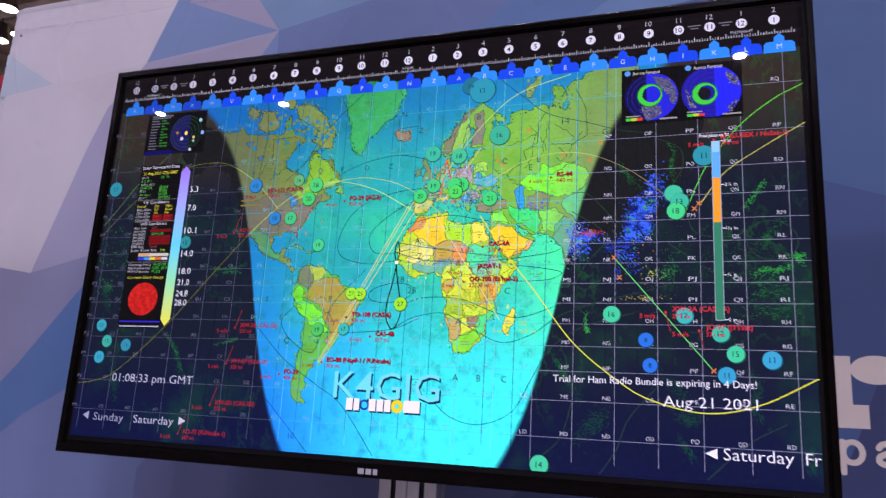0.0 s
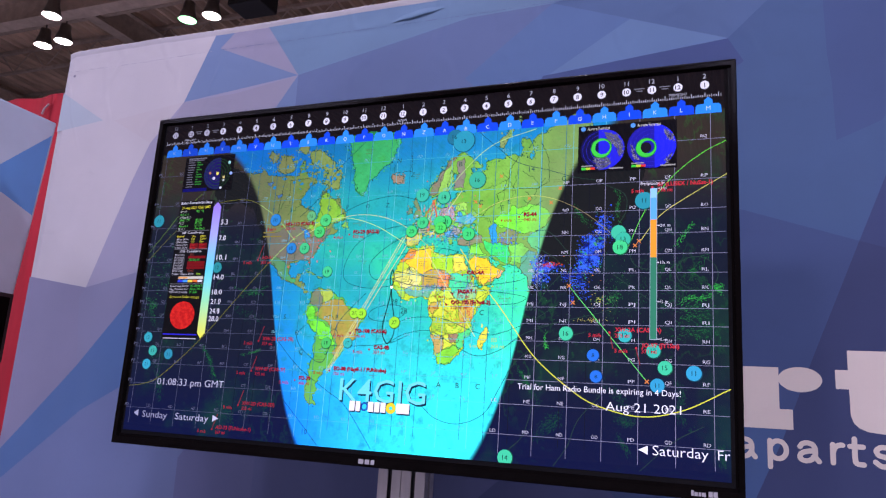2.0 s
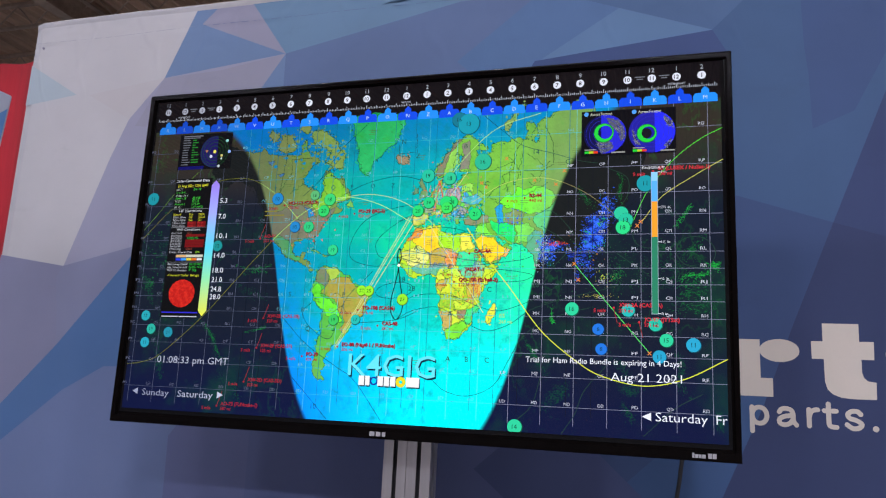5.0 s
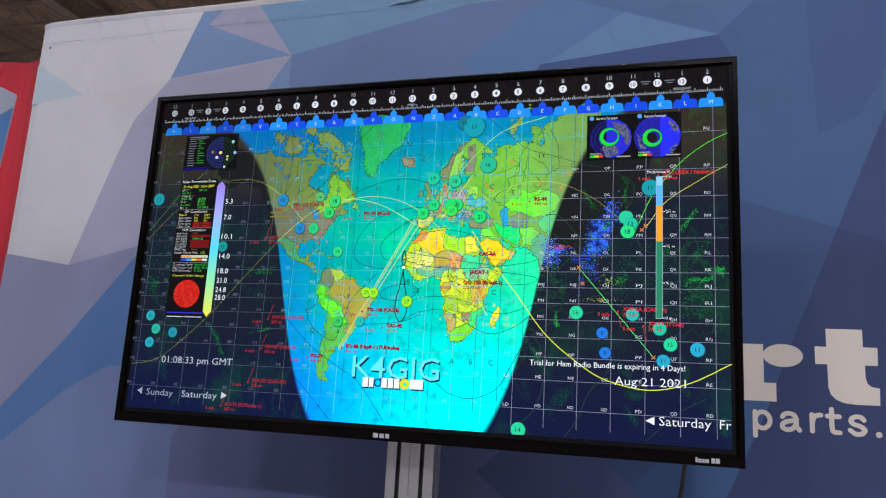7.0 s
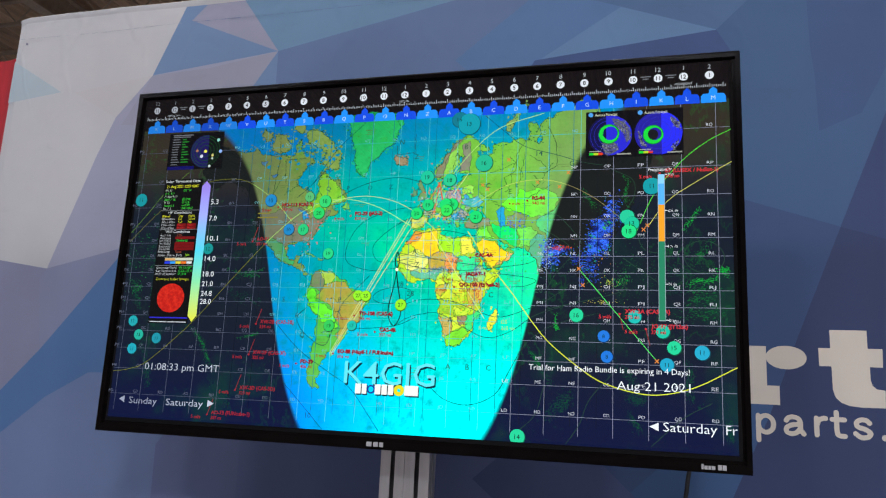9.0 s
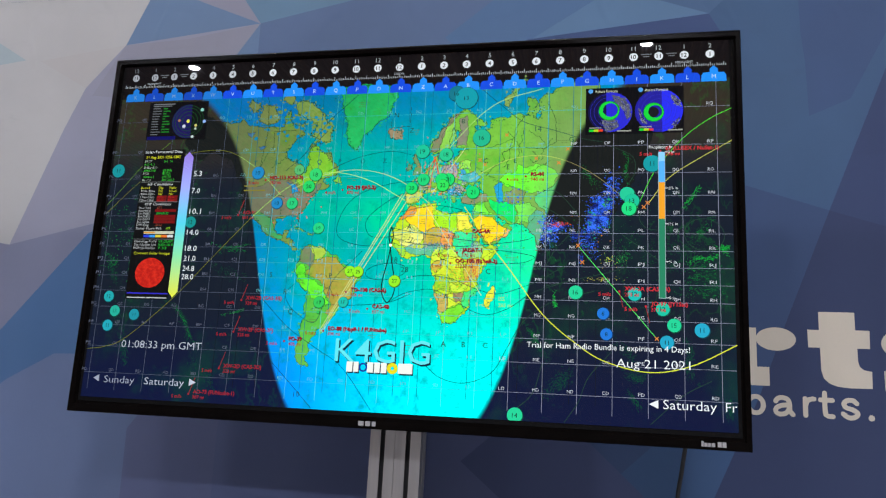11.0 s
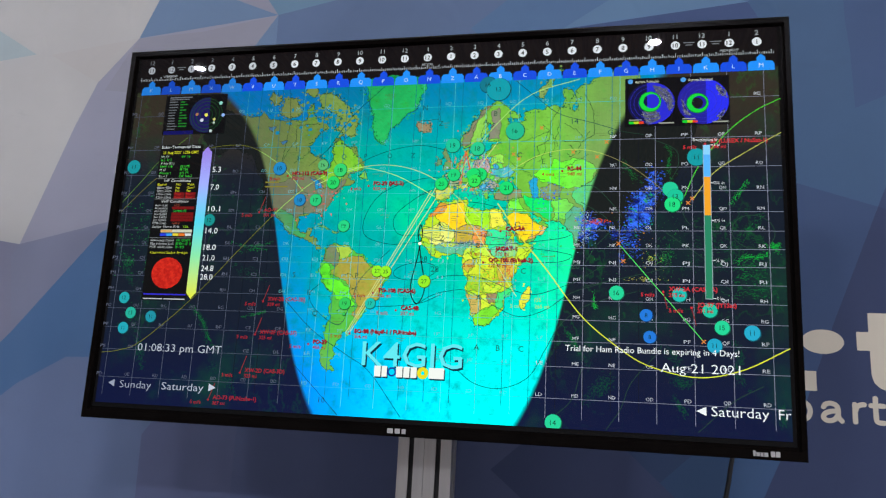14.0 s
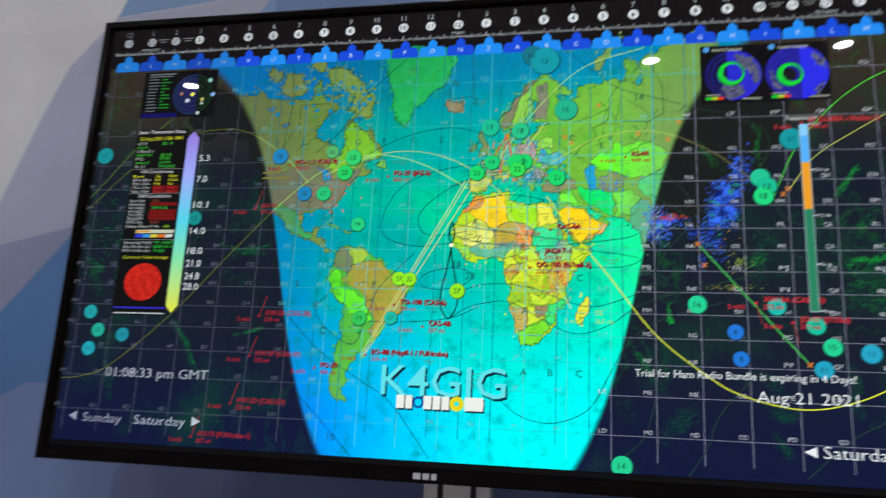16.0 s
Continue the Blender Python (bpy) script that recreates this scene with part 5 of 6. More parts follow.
# thin contour curves
INK, INK_NIGHT = (8, 62, 66), (44, 76, 60)
CONTOUR = day_night(INK, INK_NIGHT)
for pts in ([(750, 366), (806, 338), (872, 316), (954, 306), (1035, 324)],
            [(1060, 398), (940, 410), (842, 449), (797, 518), (802, 574), (877, 598), (960, 592)],
            [(1010, 436), (946, 463), (885, 518), (896, 566), (946, 572), (1000, 562)],
            [(573, 764), (666, 849), (766, 911), (842, 959), (936, 1074)],
            [(616, 945), (690, 1014), (757, 1078)],
            [(730, 792), (776, 778), (854, 777), (966, 766), (1034, 738)],
            [(674, 716), (646, 748), (674, 794), (744, 830), (774, 758), (798, 697), (878, 614)],
            [(968, 545), (1058, 561), (1168, 577), (1238, 585)],
            [(962, 570), (1038, 591), (1155, 598), (1240, 593), (1350, 580), (1384, 569)],
            [(1261, 606), (1350, 617), (1387, 628), (1352, 644), (1277, 647)],
            [(987, 705), (1045, 687), (1138, 690), (1232, 724), (1288, 734), (1355, 714), (1414, 687), (1478, 646)],
            [(968, 766), (1003, 743), (1046, 730), (1104, 727), (1178, 766), (1248, 794), (1317, 775), (1382, 730), (1448, 706), (1512, 684)],
            [(1082, 938), (1133, 975), (1203, 986), (1277, 954), (1320, 881), (1358, 814), (1416, 766), (1488, 738), (1552, 722)],
            [(1221, 118), (1286, 175), (1346, 222), (1440, 252), (1517, 278), (1573, 289)],
            [(954, 454), (1029, 425), (1090, 418)],
            [(973, 498), (1093, 476), (1190, 492), (1256, 500)],
            [(739, 234), (667, 311), (611, 362)],
            [(830, 118), (736, 209), (667, 311)],
            [(1416, 924), (1392, 1004), (1347, 1050)],
            [(1602, 884), (1541, 956), (1515, 1022), (1478, 1078)],
            [(1702, 1071), (1786, 993), (1858, 951)],
            [(1406, 431), (1448, 438), (1502, 497), (1515, 521)],
            [(1408, 478), (1474, 521), (1486, 556), (1446, 604), (1413, 663)],
            [(1598, 303), (1656, 335), (1661, 383), (1638, 425)],
            [(1696, 486), (1674, 510), (1696, 543), (1762, 550)],
            [(1602, 591), (1632, 638), (1619, 660), (1414, 711)],
            [(1629, 562), (1730, 636)]):
    ribbon("contour_line", smooth(pts), 1.6, 7.5, CONTOUR)
for u, v, a, b, tilt in ((954, 675, 62, 24, -0.12), (1845, 560, 52, 44, 0.2)):
    ring = [(u + a * math.cos(t) * math.cos(tilt) - b * math.sin(t) * math.sin(tilt), v + a * math.cos(t) * math.sin(tilt) + b * math.sin(t) * math.cos(tilt)) for t in np.linspace(0, math.tau, 60)[:-1]]
    ribbon("contour_line", ring, 1.7, 7.5, CONTOUR, closed=True)
for body, u, v in (("28", 1000, 668), ("14", 1380, 245), ("10", 700, 1040), ("20", 1385, 655), ("28", 966, 640)):
    write("contour_number", body, u, v, 16, 8, day_night((20, 70, 70), (50, 90, 70)))
for k, body in enumerate("TSRQPOZ"):
    write("zone_letter", body, 500 + 70.3 * k, 335, 14, 8, pix(16, 90, 90))
for body, u, v in (("A", 1010, 540), ("Z", 1020, 580), ("C", 1230, 540), ("B", 1125, 600), ("C", 1250, 670), ("A", 1130, 745), ("N", 950, 190), ("Z", 1000, 240), ("A", 1130, 240), ("B", 1160, 215), ("E", 1320, 340),
                   ("C", 1230, 340), ("G", 1478, 280), ("Q", 660, 800), ("R", 640, 740), ("P", 780, 690), ("S", 590, 690), ("A", 1130, 880), ("B", 1190, 880), ("C", 1250, 880), ("E", 1300, 360)):
    write("zone_letter", body, u, v, 15, 8, pix(30, 80, 60))

# hour strip along the top
rect("hour_strip", 0, -9, 1920, 106, 2, pix(15, 11, 14), "black hour strip")
tick, long_tick = [], []
for i in range(27 * 12 + 2):
    u = 6 + 70.3 / 12 * i
    if u < 1918:
        (long_tick if i % 6 == 0 else tick).append((u, 56 if i % 6 == 0 else 60 if i % 3 == 0 else 62, u + 1.6, 68))
tagged(rects("tick_scale", tick + long_tick, 4, pix(196, 200, 206), "white minute ticks"), kind="stuff")
TAB_LETTERS = "KLMXWVUTSRQPONZABCDEFGHIKLM"
# tabs, discs and numbers at the left darkened: viewing-angle loss in their colour
for k in range(27):
    u = 49 + 70.35 * k
    shape = [(u - 34, 116), (u - 33, 96), (u - 27, 89), (u - 11, 88), (u - 11, 78), (u, 68), (u + 11, 78), (u + 11, 88), (u + 27, 89), (u + 33, 96), (u + 34, 116)]
    ngon("zone_tab", shape, 9, (pix(34, 116, 206) if k < 5 else pix(38, 138, 242)) if k % 2 == 0 else pix(20, 68, 180) if k < 5 else pix(22, 74, 218), "blue time zone tab")
    write("tab_letter", TAB_LETTERS[k], u, 101, 12, 10, pix(190, 214, 246) if k > 4 else pix(130, 160, 200), None, "middle")
    u = 41 + 70.32 * k
    disc("hour_disc", u, 32, 12.2, 4, pix(160, 162, 172) if k < 3 else pix(190, 192, 200) if k < 7 else pix(214, 216, 224), n=24)
    write("hour_number", str((k + 10) % 12 + 1), u, 32, 12.5, 5, pix(10, 10, 14), None, "middle", bold=0.012)
    write("hour_number", str((k + 11) % 12 + 1), u, 6, 13.5, 5, pix(120, 124, 132) if k < 5 else pix(170, 174, 180), None, "middle")
    if k in (1, 13, 25):
        write("hour_word", "NOON" if k == 13 else "MIDNIGHT", u, 54, 7, 5, pix(180, 184, 190), None, "middle")
for u in (146, 218, 1694, 1764):
    rects("small_print", [(u - 15, 24, u + 15, 27), (u - 9, 31, u + 9, 34)], 5, pix(110, 112, 118))

# orbit tracks, paths and the sun's figure of eight
YELLOW = pix(216, 222, 60)
YELLOW_DIM = day_night((170, 220, 110), (120, 124, 40))
ribbon("orbit_track", smooth([(1180, 480), (1250, 580), (1319, 665), (1414, 789), (1513, 871), (1588, 913), (1702, 936), (1810, 914), (1922, 856)]), 2.6, 11, YELLOW, label="yellow satellite ground track")
ribbon("orbit_track", smooth([(0, 934), (60, 925), (130, 895), (276, 768), (420, 610), (545, 480), (650, 400), (760, 370), (880, 395), (1000, 460)]), 1.7, 11, YELLOW_DIM)
ribbon("orbit_track", smooth([(250, 306), (330, 292), (420, 300), (520, 360), (600, 440)]), 1.6, 11, YELLOW_DIM)
ribbon("orbit_track", smooth([(0, 470), (60, 400), (110, 340), (200, 262)]), 1.6, 11, pix(96, 130, 50))
ribbon("orbit_track", smooth([(0, 500), (90, 410), (200, 320)]), 1.6, 11, pix(110, 110, 50))
ribbon("orbit_track", smooth([(640, 420), (760, 372), (880, 366), (1000, 410), (1130, 520)]), 1.6, 11, pix(190, 214, 130))
ribbon("orbit_track", smooth([(1060, 400), (1150, 270), (1260, 165), (1400, 120)]), 1.9, 11, pix(170, 220, 120))
ribbon("orbit_track", smooth([(1190, 400), (1300, 340), (1420, 330), (1540, 380), (1660, 480)]), 1.6, 11, day_night((170, 190, 90), (150, 140, 90)))
ribbon("orbit_track", smooth([(1700, 470), (1753, 399), (1840, 340), (1922, 292)]), 1.5, 11, pix(206, 206, 96))
ribbon("signal_path", smooth([(1666, 490), (1715, 380), (1789, 287), (1860, 230), (1922, 198)]), 1.6, 11, pix(90, 226, 60))
ribbon("signal_path", [(1508, 593), (1719, 846)], 2.0, 11, pix(90, 220, 100))
for p, q in (((768, 856), (1004, 430)), ((772, 858), (1018, 440)), ((764, 854), (990, 440)), ((1060, 470), (1240, 740)), ((1175, 300), (1080, 440))):
    ribbon("signal_path", [p, ((p[0] + q[0]) / 2, (p[1] + q[1]) / 2), q], 1.9, 11, pix(206, 220, 140))
for q in ((1045, 400), (1072, 420), (1105, 400), (1110, 440)):
    ribbon("signal_path", [(1085, 330), q], 2.2, 11, pix(210, 80, 60))
for u, v in ((1719, 846), (1508, 593), (1686, 482), (1696, 470), (1085, 330), (1045, 400), (1072, 420), (1297, 262), (1385, 335), (1450, 350), (1475, 308), (1220, 338), (1235, 352), (1105, 440), (1115, 405), (1520, 640), (1130, 390)):
    ribbon("station_cross", [(u - 5, v - 5), (u + 5, v + 5)], 2.6, 12, pix(214, 130, 60))
    ribbon("station_cross", [(u - 5, v + 5), (u + 5, v - 5)], 2.6, 12.3, pix(214, 130, 60))
top_side = [(6.5 * math.sin(math.pi * i / 14), 541 + 55 * i / 14) for i in range(14)]
low_side = [(20 * max(0.0, math.sin(math.pi * (i / 40) ** 2.2)) ** 0.7, 596 + 171 * i / 40) for i in range(41)]
eight = [(964 - a, v) for a, v in top_side] + [(964 + a, v) for a, v in low_side] + [(964 - a, v) for a, v in low_side[-2::-1]] + [(964 + a, v) for a, v in top_side[:0:-1]]
ribbon("sun_figure", eight, 3.2, 11, pix(12, 24, 24), closed=True, label="black figure-of-eight sun curve")
disc("sun_mark", 964, 596, 4.4, 12, pix(255, 244, 210, strength=1.3), "bright sun mark")

# numbered round markers
MARKERS = [(844, 676, "27", 16, (150, 232, 40)), (869, 677, "25", 16, (150, 232, 40)), (982, 703, "27", 17, (150, 230, 40)), (734, 545, "19", 17, (50, 206, 130)), (1127, 396, "21", 19, (44, 214, 110)), (1108, 396, "", 19, (44, 214, 110)),
           (1112, 414, "22", 18, (60, 220, 90)), (1117, 319, "18", 20, (50, 196, 140)), (1045, 308, "19", 21, (40, 190, 150)), (1052, 396, "19", 18, (44, 206, 120)), (1017, 422, "20", 18, (44, 214, 110)),
           (1203, 436, "21", 19, (44, 214, 110)), (1222, 269, "16", 26, (44, 180, 140)), (1140, 126, "16", 24, (24, 116, 136)), (1171, 142, "13", 34, (26, 152, 168)), (1345, 1066, "14", 21, (48, 206, 150)),
           (1503, 725, "16", 19, (48, 206, 150)), (1578, 782, "8", 16, (36, 116, 214)), (1587, 838, "8", 16, (36, 116, 214)), (1661, 727, "12", 18, (40, 184, 176)), (1735, 766, "12", 18, (40, 190, 160)),
           (1764, 809, "15", 18, (48, 206, 150)), (1835, 820, "11", 19, (44, 164, 200)), (1745, 855, "11", 18, (40, 160, 196)), (1709, 356, "11", 24, (30, 150, 160)), (1641, 444, "", 20, (48, 196, 150)),
           (1654, 464, "13", 20, (40, 190, 150)), (1646, 486, "18", 20, (48, 214, 130)), (24, 355, "11", 22, (30, 140, 150)), (305, 527, "12", 18, (30, 140, 140)), (52, 768, "12", 17, (40, 160, 170)),
           (80, 813, "13", 17, (44, 170, 150)), (149, 823, "11", 17, (36, 140, 160)), (61, 859, "11", 17, (40, 160, 180)), (518, 368, "10", 20, (36, 130, 190)), (591, 466, "10", 18, (36, 130, 190)),
           (641, 467, "17", 18, (50, 196, 120)), (691, 414, "20", 19, (50, 206, 100)), (710, 376, "18", 20, (60, 206, 110)), (655, 360, "16", 16, (90, 180, 110)), (755, 770, "19", 17, (60, 196, 90)), (830, 768, "17", 15, (40, 186, 170)),
           (755, 800, "", 4, (60, 196, 90))]
for u, v, body, r, rgb in MARKERS:
    lay = 12.6 + 0.02 * MARKERS.index((u, v, body, r, rgb))
    disc("marker_rim", u + 1, v + 1, r + 1.6, lay - 0.01, pix(*(int(c * 0.45) for c in rgb)))
    disc("marker", u, v, r, lay, pix(*rgb), "round numbered marker")
    if body:
        write("marker_number", body, u, v, min(r * 0.66, 13), lay + 0.5, pix(10, 50, 40), None, "middle")

# satellite names in red, with a dot
RED_TYPE, RED_NIGHT = pix(158, 16, 38), pix(196, 46, 56)
# darker red for left-hand names, standing in for the panel's viewing-angle loss
RED_DIM = pix(150, 34, 46)
SATS = [("FO-29 (JAS-2)", 815, 418, "4 mi/s", "820 mi", 0), ("TO-108 (CAS-6)", 850, 730, "5 mi/s", "306 mi", 0), ("CAS-4B", 920, 778, "5 mi/s", "337 mi", 0), ("RS-44", 1370, 382, "4 mi/s", "940 mi", 0),
        ("CAS-4A", 1205, 552, "5 mi/s", "322 mi", 0), ("JAISAT-1", 1178, 608, "5 mi/s", "370 mi", 0), ("QO-100 (Es'hail-2)", 1160, 640, "2 mi/s", "22233 mi", 0), ("XW-2A (CAS-3A)", 1635, 712, "5 mi/s", "275 mi", 1),
        ("JO-97 (JY1Sat)", 1705, 752, "5 mi/s", "371 mi", 1), ("87 (LUSEX / NuSat-1)", 1745, 312, "5 mi/s", "298 mi", 1), ("XW-2B (CAS-3B)", 520, 762, "5 mi/s", "329 mi", 1), ("XW-2F (CAS-3F)", 505, 858, "5 mi/s", "325 mi", 1),
        ("XW-2D (CAS-3D)", 470, 968, "5 mi/s", "323 mi", 1), ("AO-73 (FUNcube-1)", 380, 1048, "5 mi/s", "387 mi", 1), ("FO-29", 670, 880, "5 mi/s", "406 mi", 0), ("EO-88 (Nayif-1 / FUNcube)", 790, 846, "5 mi/s", "306 mi", 0),
        ("AO-91", 480, 496, "5 mi/s", "501 mi", 1), ("HO-113 (CAS-9)", 560, 384, "5 mi/s", "350 mi", 0)]
for nm, u, v, a, b, night in SATS:
    mt = RED_TYPE if not night else RED_NIGHT if u > 1000 else RED_DIM
    if not night:
        write("satellite_shadow", nm, u + 1.5, v + 1.5, 11, 13.7, pix(70, 40, 40), bold=0.03)
    write("satellite_name", nm, u, v, 11, 14, mt, bold=0.026)
    write("satellite_speed", a, u - 70, v + 16, 9.8, 14, mt, bold=0.016)
    write("satellite_height", b, u, v + 16, 9.8, 14, mt, bold=0.016)
    disc("satellite_dot", u - 14, v + 8, 3.2, 14, mt, n=10)
    if night:
        ribbon("satellite_tail", [(u - 14, v + 8), (u - 4, v + 52)] if u > 1000 else [(u - 14, v + 8), (u + 2, v - 40)], 2, 13.8, pix(140, 44, 50))
write("satellite_name", "ISS", 1290, 748, 11, 14, pix(176, 206, 60))
write("satellite_speed", "5 mi/s", 1225, 766, 10, 14, pix(176, 206, 60))
write("satellite_height", "265 mi", 1290, 766, 10, 14, pix(176, 206, 60))
rects("place_name_bars", [(476, 409, 520, 413), (476, 423, 548, 427)], 14, pix(130, 124, 44))

# data panel with the solar picture
rect("solar_inset", 108, 122, 320, 252, 15, pix(8, 8, 12), "small black solar system inset")
rect("inset_foot", 112, 240, 215, 252, 16, pix(14, 14, 90))
disc("orbit_disc", 254, 190, 58, 16, pix(26, 20, 84), "violet planet orbit disc", squash=1.0)
on_screen("orbit_shade", [(254 + 58 * math.sin(t), 190 - 58 * math.cos(t)) for t in np.linspace(0.15, 2.9, 20)], [tuple(range(20))], 16.4, pix(8, 14, 16))
for r in (22, 34, 46, 55):
    disc("orbit_ring", 254, 190, r, 17, pix(28, 74, 34), hole=r - 1.6, n=36)
for u, v, r, rgb in ((254, 190, 6, (230, 220, 90)), (222, 187, 5, (160, 110, 80)), (241, 207, 6, (200, 200, 220)), (300, 152, 6, (140, 200, 190)), (312, 192, 6, (140, 170, 230)), (283, 205, 5, (200, 190, 110)), (275, 243, 5, (190, 200, 200)), (283, 216, 4, (180, 190, 180))):
    disc("planet_dot", u, v, r, 18, pix(*rgb), n=14)
bars = []
for k in range(11):
    bars.append((122, 142 + 9 * k, 122 + rng.uniform(18, 34), 145 + 9 * k))
rects("small_print", [(122, 127, 200, 131), (122, 134, 190, 137)] + bars, 17, pix(104, 106, 112))
rects("small_print", [(160, 142 + 9 * k, 160 + rng.uniform(8, 30), 146 + 9 * k) for k in range(10)], 17, pix(36, 120, 40))
rect("data_panel", 110, 286, 258, 774, 15, pix(10, 10, 12), "black solar and band condition panel")
write("panel_title", "Solar-Terrestrial Data", 114, 293, 9, 16, pix(206, 208, 212), 134, bold=0.01)
write("panel_title", "21 Aug 2021 1256 GMT", 120, 311, 9, 16, pix(206, 206, 40), 124, bold=0.01)
rows_a = [("SFI 77", "SN  14"), ("A 5  K 1", ""), ("X-Ray B1.1", ""), ("304A 118", "@ EVE"), ("Pf 22", "Ef 724"), ("Aurora 1", "n=1.99"), ("Bz -1.1", "SW 366.2")]
for k, (a, b) in enumerate(rows_a):
    write("panel_line", a, 116, 325 + 10.4 * k, 7.6, 16, pix(70, 200, 60) if k % 2 else pix(176, 186, 176))
    if b:
        write("panel_line", b, 186, 325 + 10.4 * k, 7.6, 16, pix(70, 200, 60))
for v in (394, 460, 582):
    rect("panel_rule", 112, v, 256, v + 1.5, 16, pix(120, 122, 126))
write("panel_title", "HF Conditions", 138, 402, 8.5, 16, pix(206, 208, 212), 90)
for k, (a, b, c3) in enumerate((("Band", "Day", "Night"), ("80m-40m", "Fair", "Good"), ("30m-20m", "Fair", "Fair"), ("17m-15m", "Poor", "Poor"), ("12m-10m", "Poor", "Poor"))):
    v = 414 + 10.3 * k
    write("panel_line", a, 116, v, 7.4, 16, pix(206, 206, 40) if k == 0 else pix(180, 182, 186), 30 if k == 0 else 50)
    for body, u in ((b, 180), (c3, 218)):
        if k > 2:
            rect("panel_cell", u - 4, v - 5, u + 31, v + 5, 16, pix(110, 16, 18))
        write("panel_line", body, u, v, 7.4, 17, pix(206, 206, 40) if k < 3 else pix(190, 40, 40))
write("panel_title", "VHF Conditions", 136, 468, 8.5, 16, pix(206, 208, 212), 94)
for k, (a, b) in enumerate((("Aur Lat", "67.5"), ("Aurora", ""), ("6m EsEU", "50MHz ES"), ("4m EsEU", ""), ("2m EsEU", ""), ("2m EsNA", ""), ("EME Deg", "Good"))):
    v = 480 + 9.4 * k
    write("panel_line", a, 116, v, 7.2, 16, pix(180, 182, 186), 44)
    if k in (1, 3, 4, 5):
        rect("panel_cell", 176, v - 4.5, 250, v + 4.5, 16, pix(110, 16, 18))
    if b:
        write("panel_line", b, 182, v, 7.2, 16.5, pix(50, 190, 60) if k == 2 else pix(150, 70, 50))
write("panel_line", "Solar Flare Prb", 116, 548, 7.6, 16, pix(180, 182, 186), 92)
write("panel_line", "10%", 222, 548, 7.6, 16, pix(150, 206, 40))
rect("panel_gauge", 146, 557, 252, 566, 16, pix(196, 196, 176))
rect("panel_gauge", 146, 559, 186, 564, 16.4, pix(214, 150, 60))
for k, rgb in enumerate(((40, 60, 210), (60, 150, 230), (220, 200, 60), (220, 110, 40), (210, 210, 214))):
    rect("panel_gauge", 146 + 21 * k, 569, 166 + 21 * k, 577, 16, pix(*rgb))
for k, (a, b) in enumerate((("Geomag Field", "VR QUIET"), ("Sig Noise Lvl", "S0-S1"), ("MUF US Boulder", "7.33"))):
    write("panel_line", a, 116, 590 + 10.6 * k, 7.2, 16, pix(180, 182, 186), 78)
    write("panel_line", b, 202, 590 + 10.6 * k, 7.2, 16, pix(50, 190, 60), 50 if k < 2 else 30)
write("panel_title", "Current Solar Image", 120, 628, 8, 16.2, pix(200, 204, 40), 126)


def solar_picture():
    m, nodes, links, p = lit("red_solar_disc")
    tc = nodes.new("ShaderNodeTexCoord").outputs["Object"]
    f = noise_node(nodes, links, tc, 130.0, 5, 0.7)
    links.new(mix_colour(nodes, links, ramp(nodes, links, f, 0.35, 0.7), lin(176, 22, 18), lin(214, 46, 30)), p.inputs["Emission Color"])
    return m


disc("solar_disc", 185, 691, 51, 16, solar_picture(), "red image of the sun", squash=0.93, n=48)
rect("panel_foot", 114, 754, 256, 758, 16, pix(50, 44, 190))
rects("small_print", [(116, 768, 180, 771), (184, 768, 254, 771)], 16, pix(190, 192, 200))


def gradient_bar(name, stops, u, v0, v1, w, pointed):
    m, nodes, links, p = lit(name)
    sep = nodes.new("ShaderNodeSeparateXYZ")
    links.new(nodes.new("ShaderNodeTexCoord").outputs["Object"], sep.inputs[0])
    mr = nodes.new("ShaderNodeMapRange")
    links.new(sep.outputs[2], mr.inputs[0])
    mr.inputs[1].default_value, mr.inputs[2].default_value = (1080 - v0) * K, (1080 - v1) * K
    cr = nodes.new("ShaderNodeValToRGB")
    links.new(mr.outputs[0], cr.inputs[0])
    while len(cr.color_ramp.elements) < len(stops):
        cr.color_ramp.elements.new(0.5)
    for e, (pos, rgb) in zip(cr.color_ramp.elements, stops):
        e.position, e.color = pos, (*lin(*rgb), 1)
    links.new(cr.outputs[0], p.inputs["Emission Color"])
    h = w / 2
    pts = [(u - h, v0 + 17), (u, v0), (u + h, v0 + 17), (u + h, v1 - 19), (u, v1), (u - h, v1 - 19)] if pointed else [(u - h, v0), (u + h, v0), (u + h, v1), (u - h, v1)]
    return ngon("colour_scale", pts, 16, m, "tall graded colour scale")


gradient_bar("frequency_scale", [(0.0, (150, 120, 220)), (0.25, (160, 170, 250)), (0.5, (90, 210, 235)), (0.72, (140, 226, 170)), (1.0, (226, 226, 60))], 273, 295, 768, 32, True)
for body, v in (("5.3", 368), ("7.0", 424), ("10.1", 492), ("14.0", 560), ("18.0", 611), ("21.0", 643), ("24.8", 675), ("28.0", 701)):
    write("scale_number", body, 297, v, 17, 16, pix(222, 224, 230), 40 if len(body) > 3 else 28)
for v0, v1, rgb in ((323, 411, (90, 176, 255)), (411, 516, (240, 160, 40)), (516, 736, (44, 130, 96))):
    rect("rain_scale_band", 1726, v0, 1743, v1, 16, pix(*rgb))
rect("rain_scale_band", 1726, 323, 1743, 350, 16.2, pix(140, 206, 255))
rects("rain_scale_edge", [(1725, 323, 1726.5, 737), (1742.5, 323, 1744, 737), (1725, 735.5, 1744, 737.5)], 17, pix(150, 170, 180))
write("rain_scale_title", "Precipitation, hr", 1700, 308, 9, 16, pix(230, 232, 236), 64)
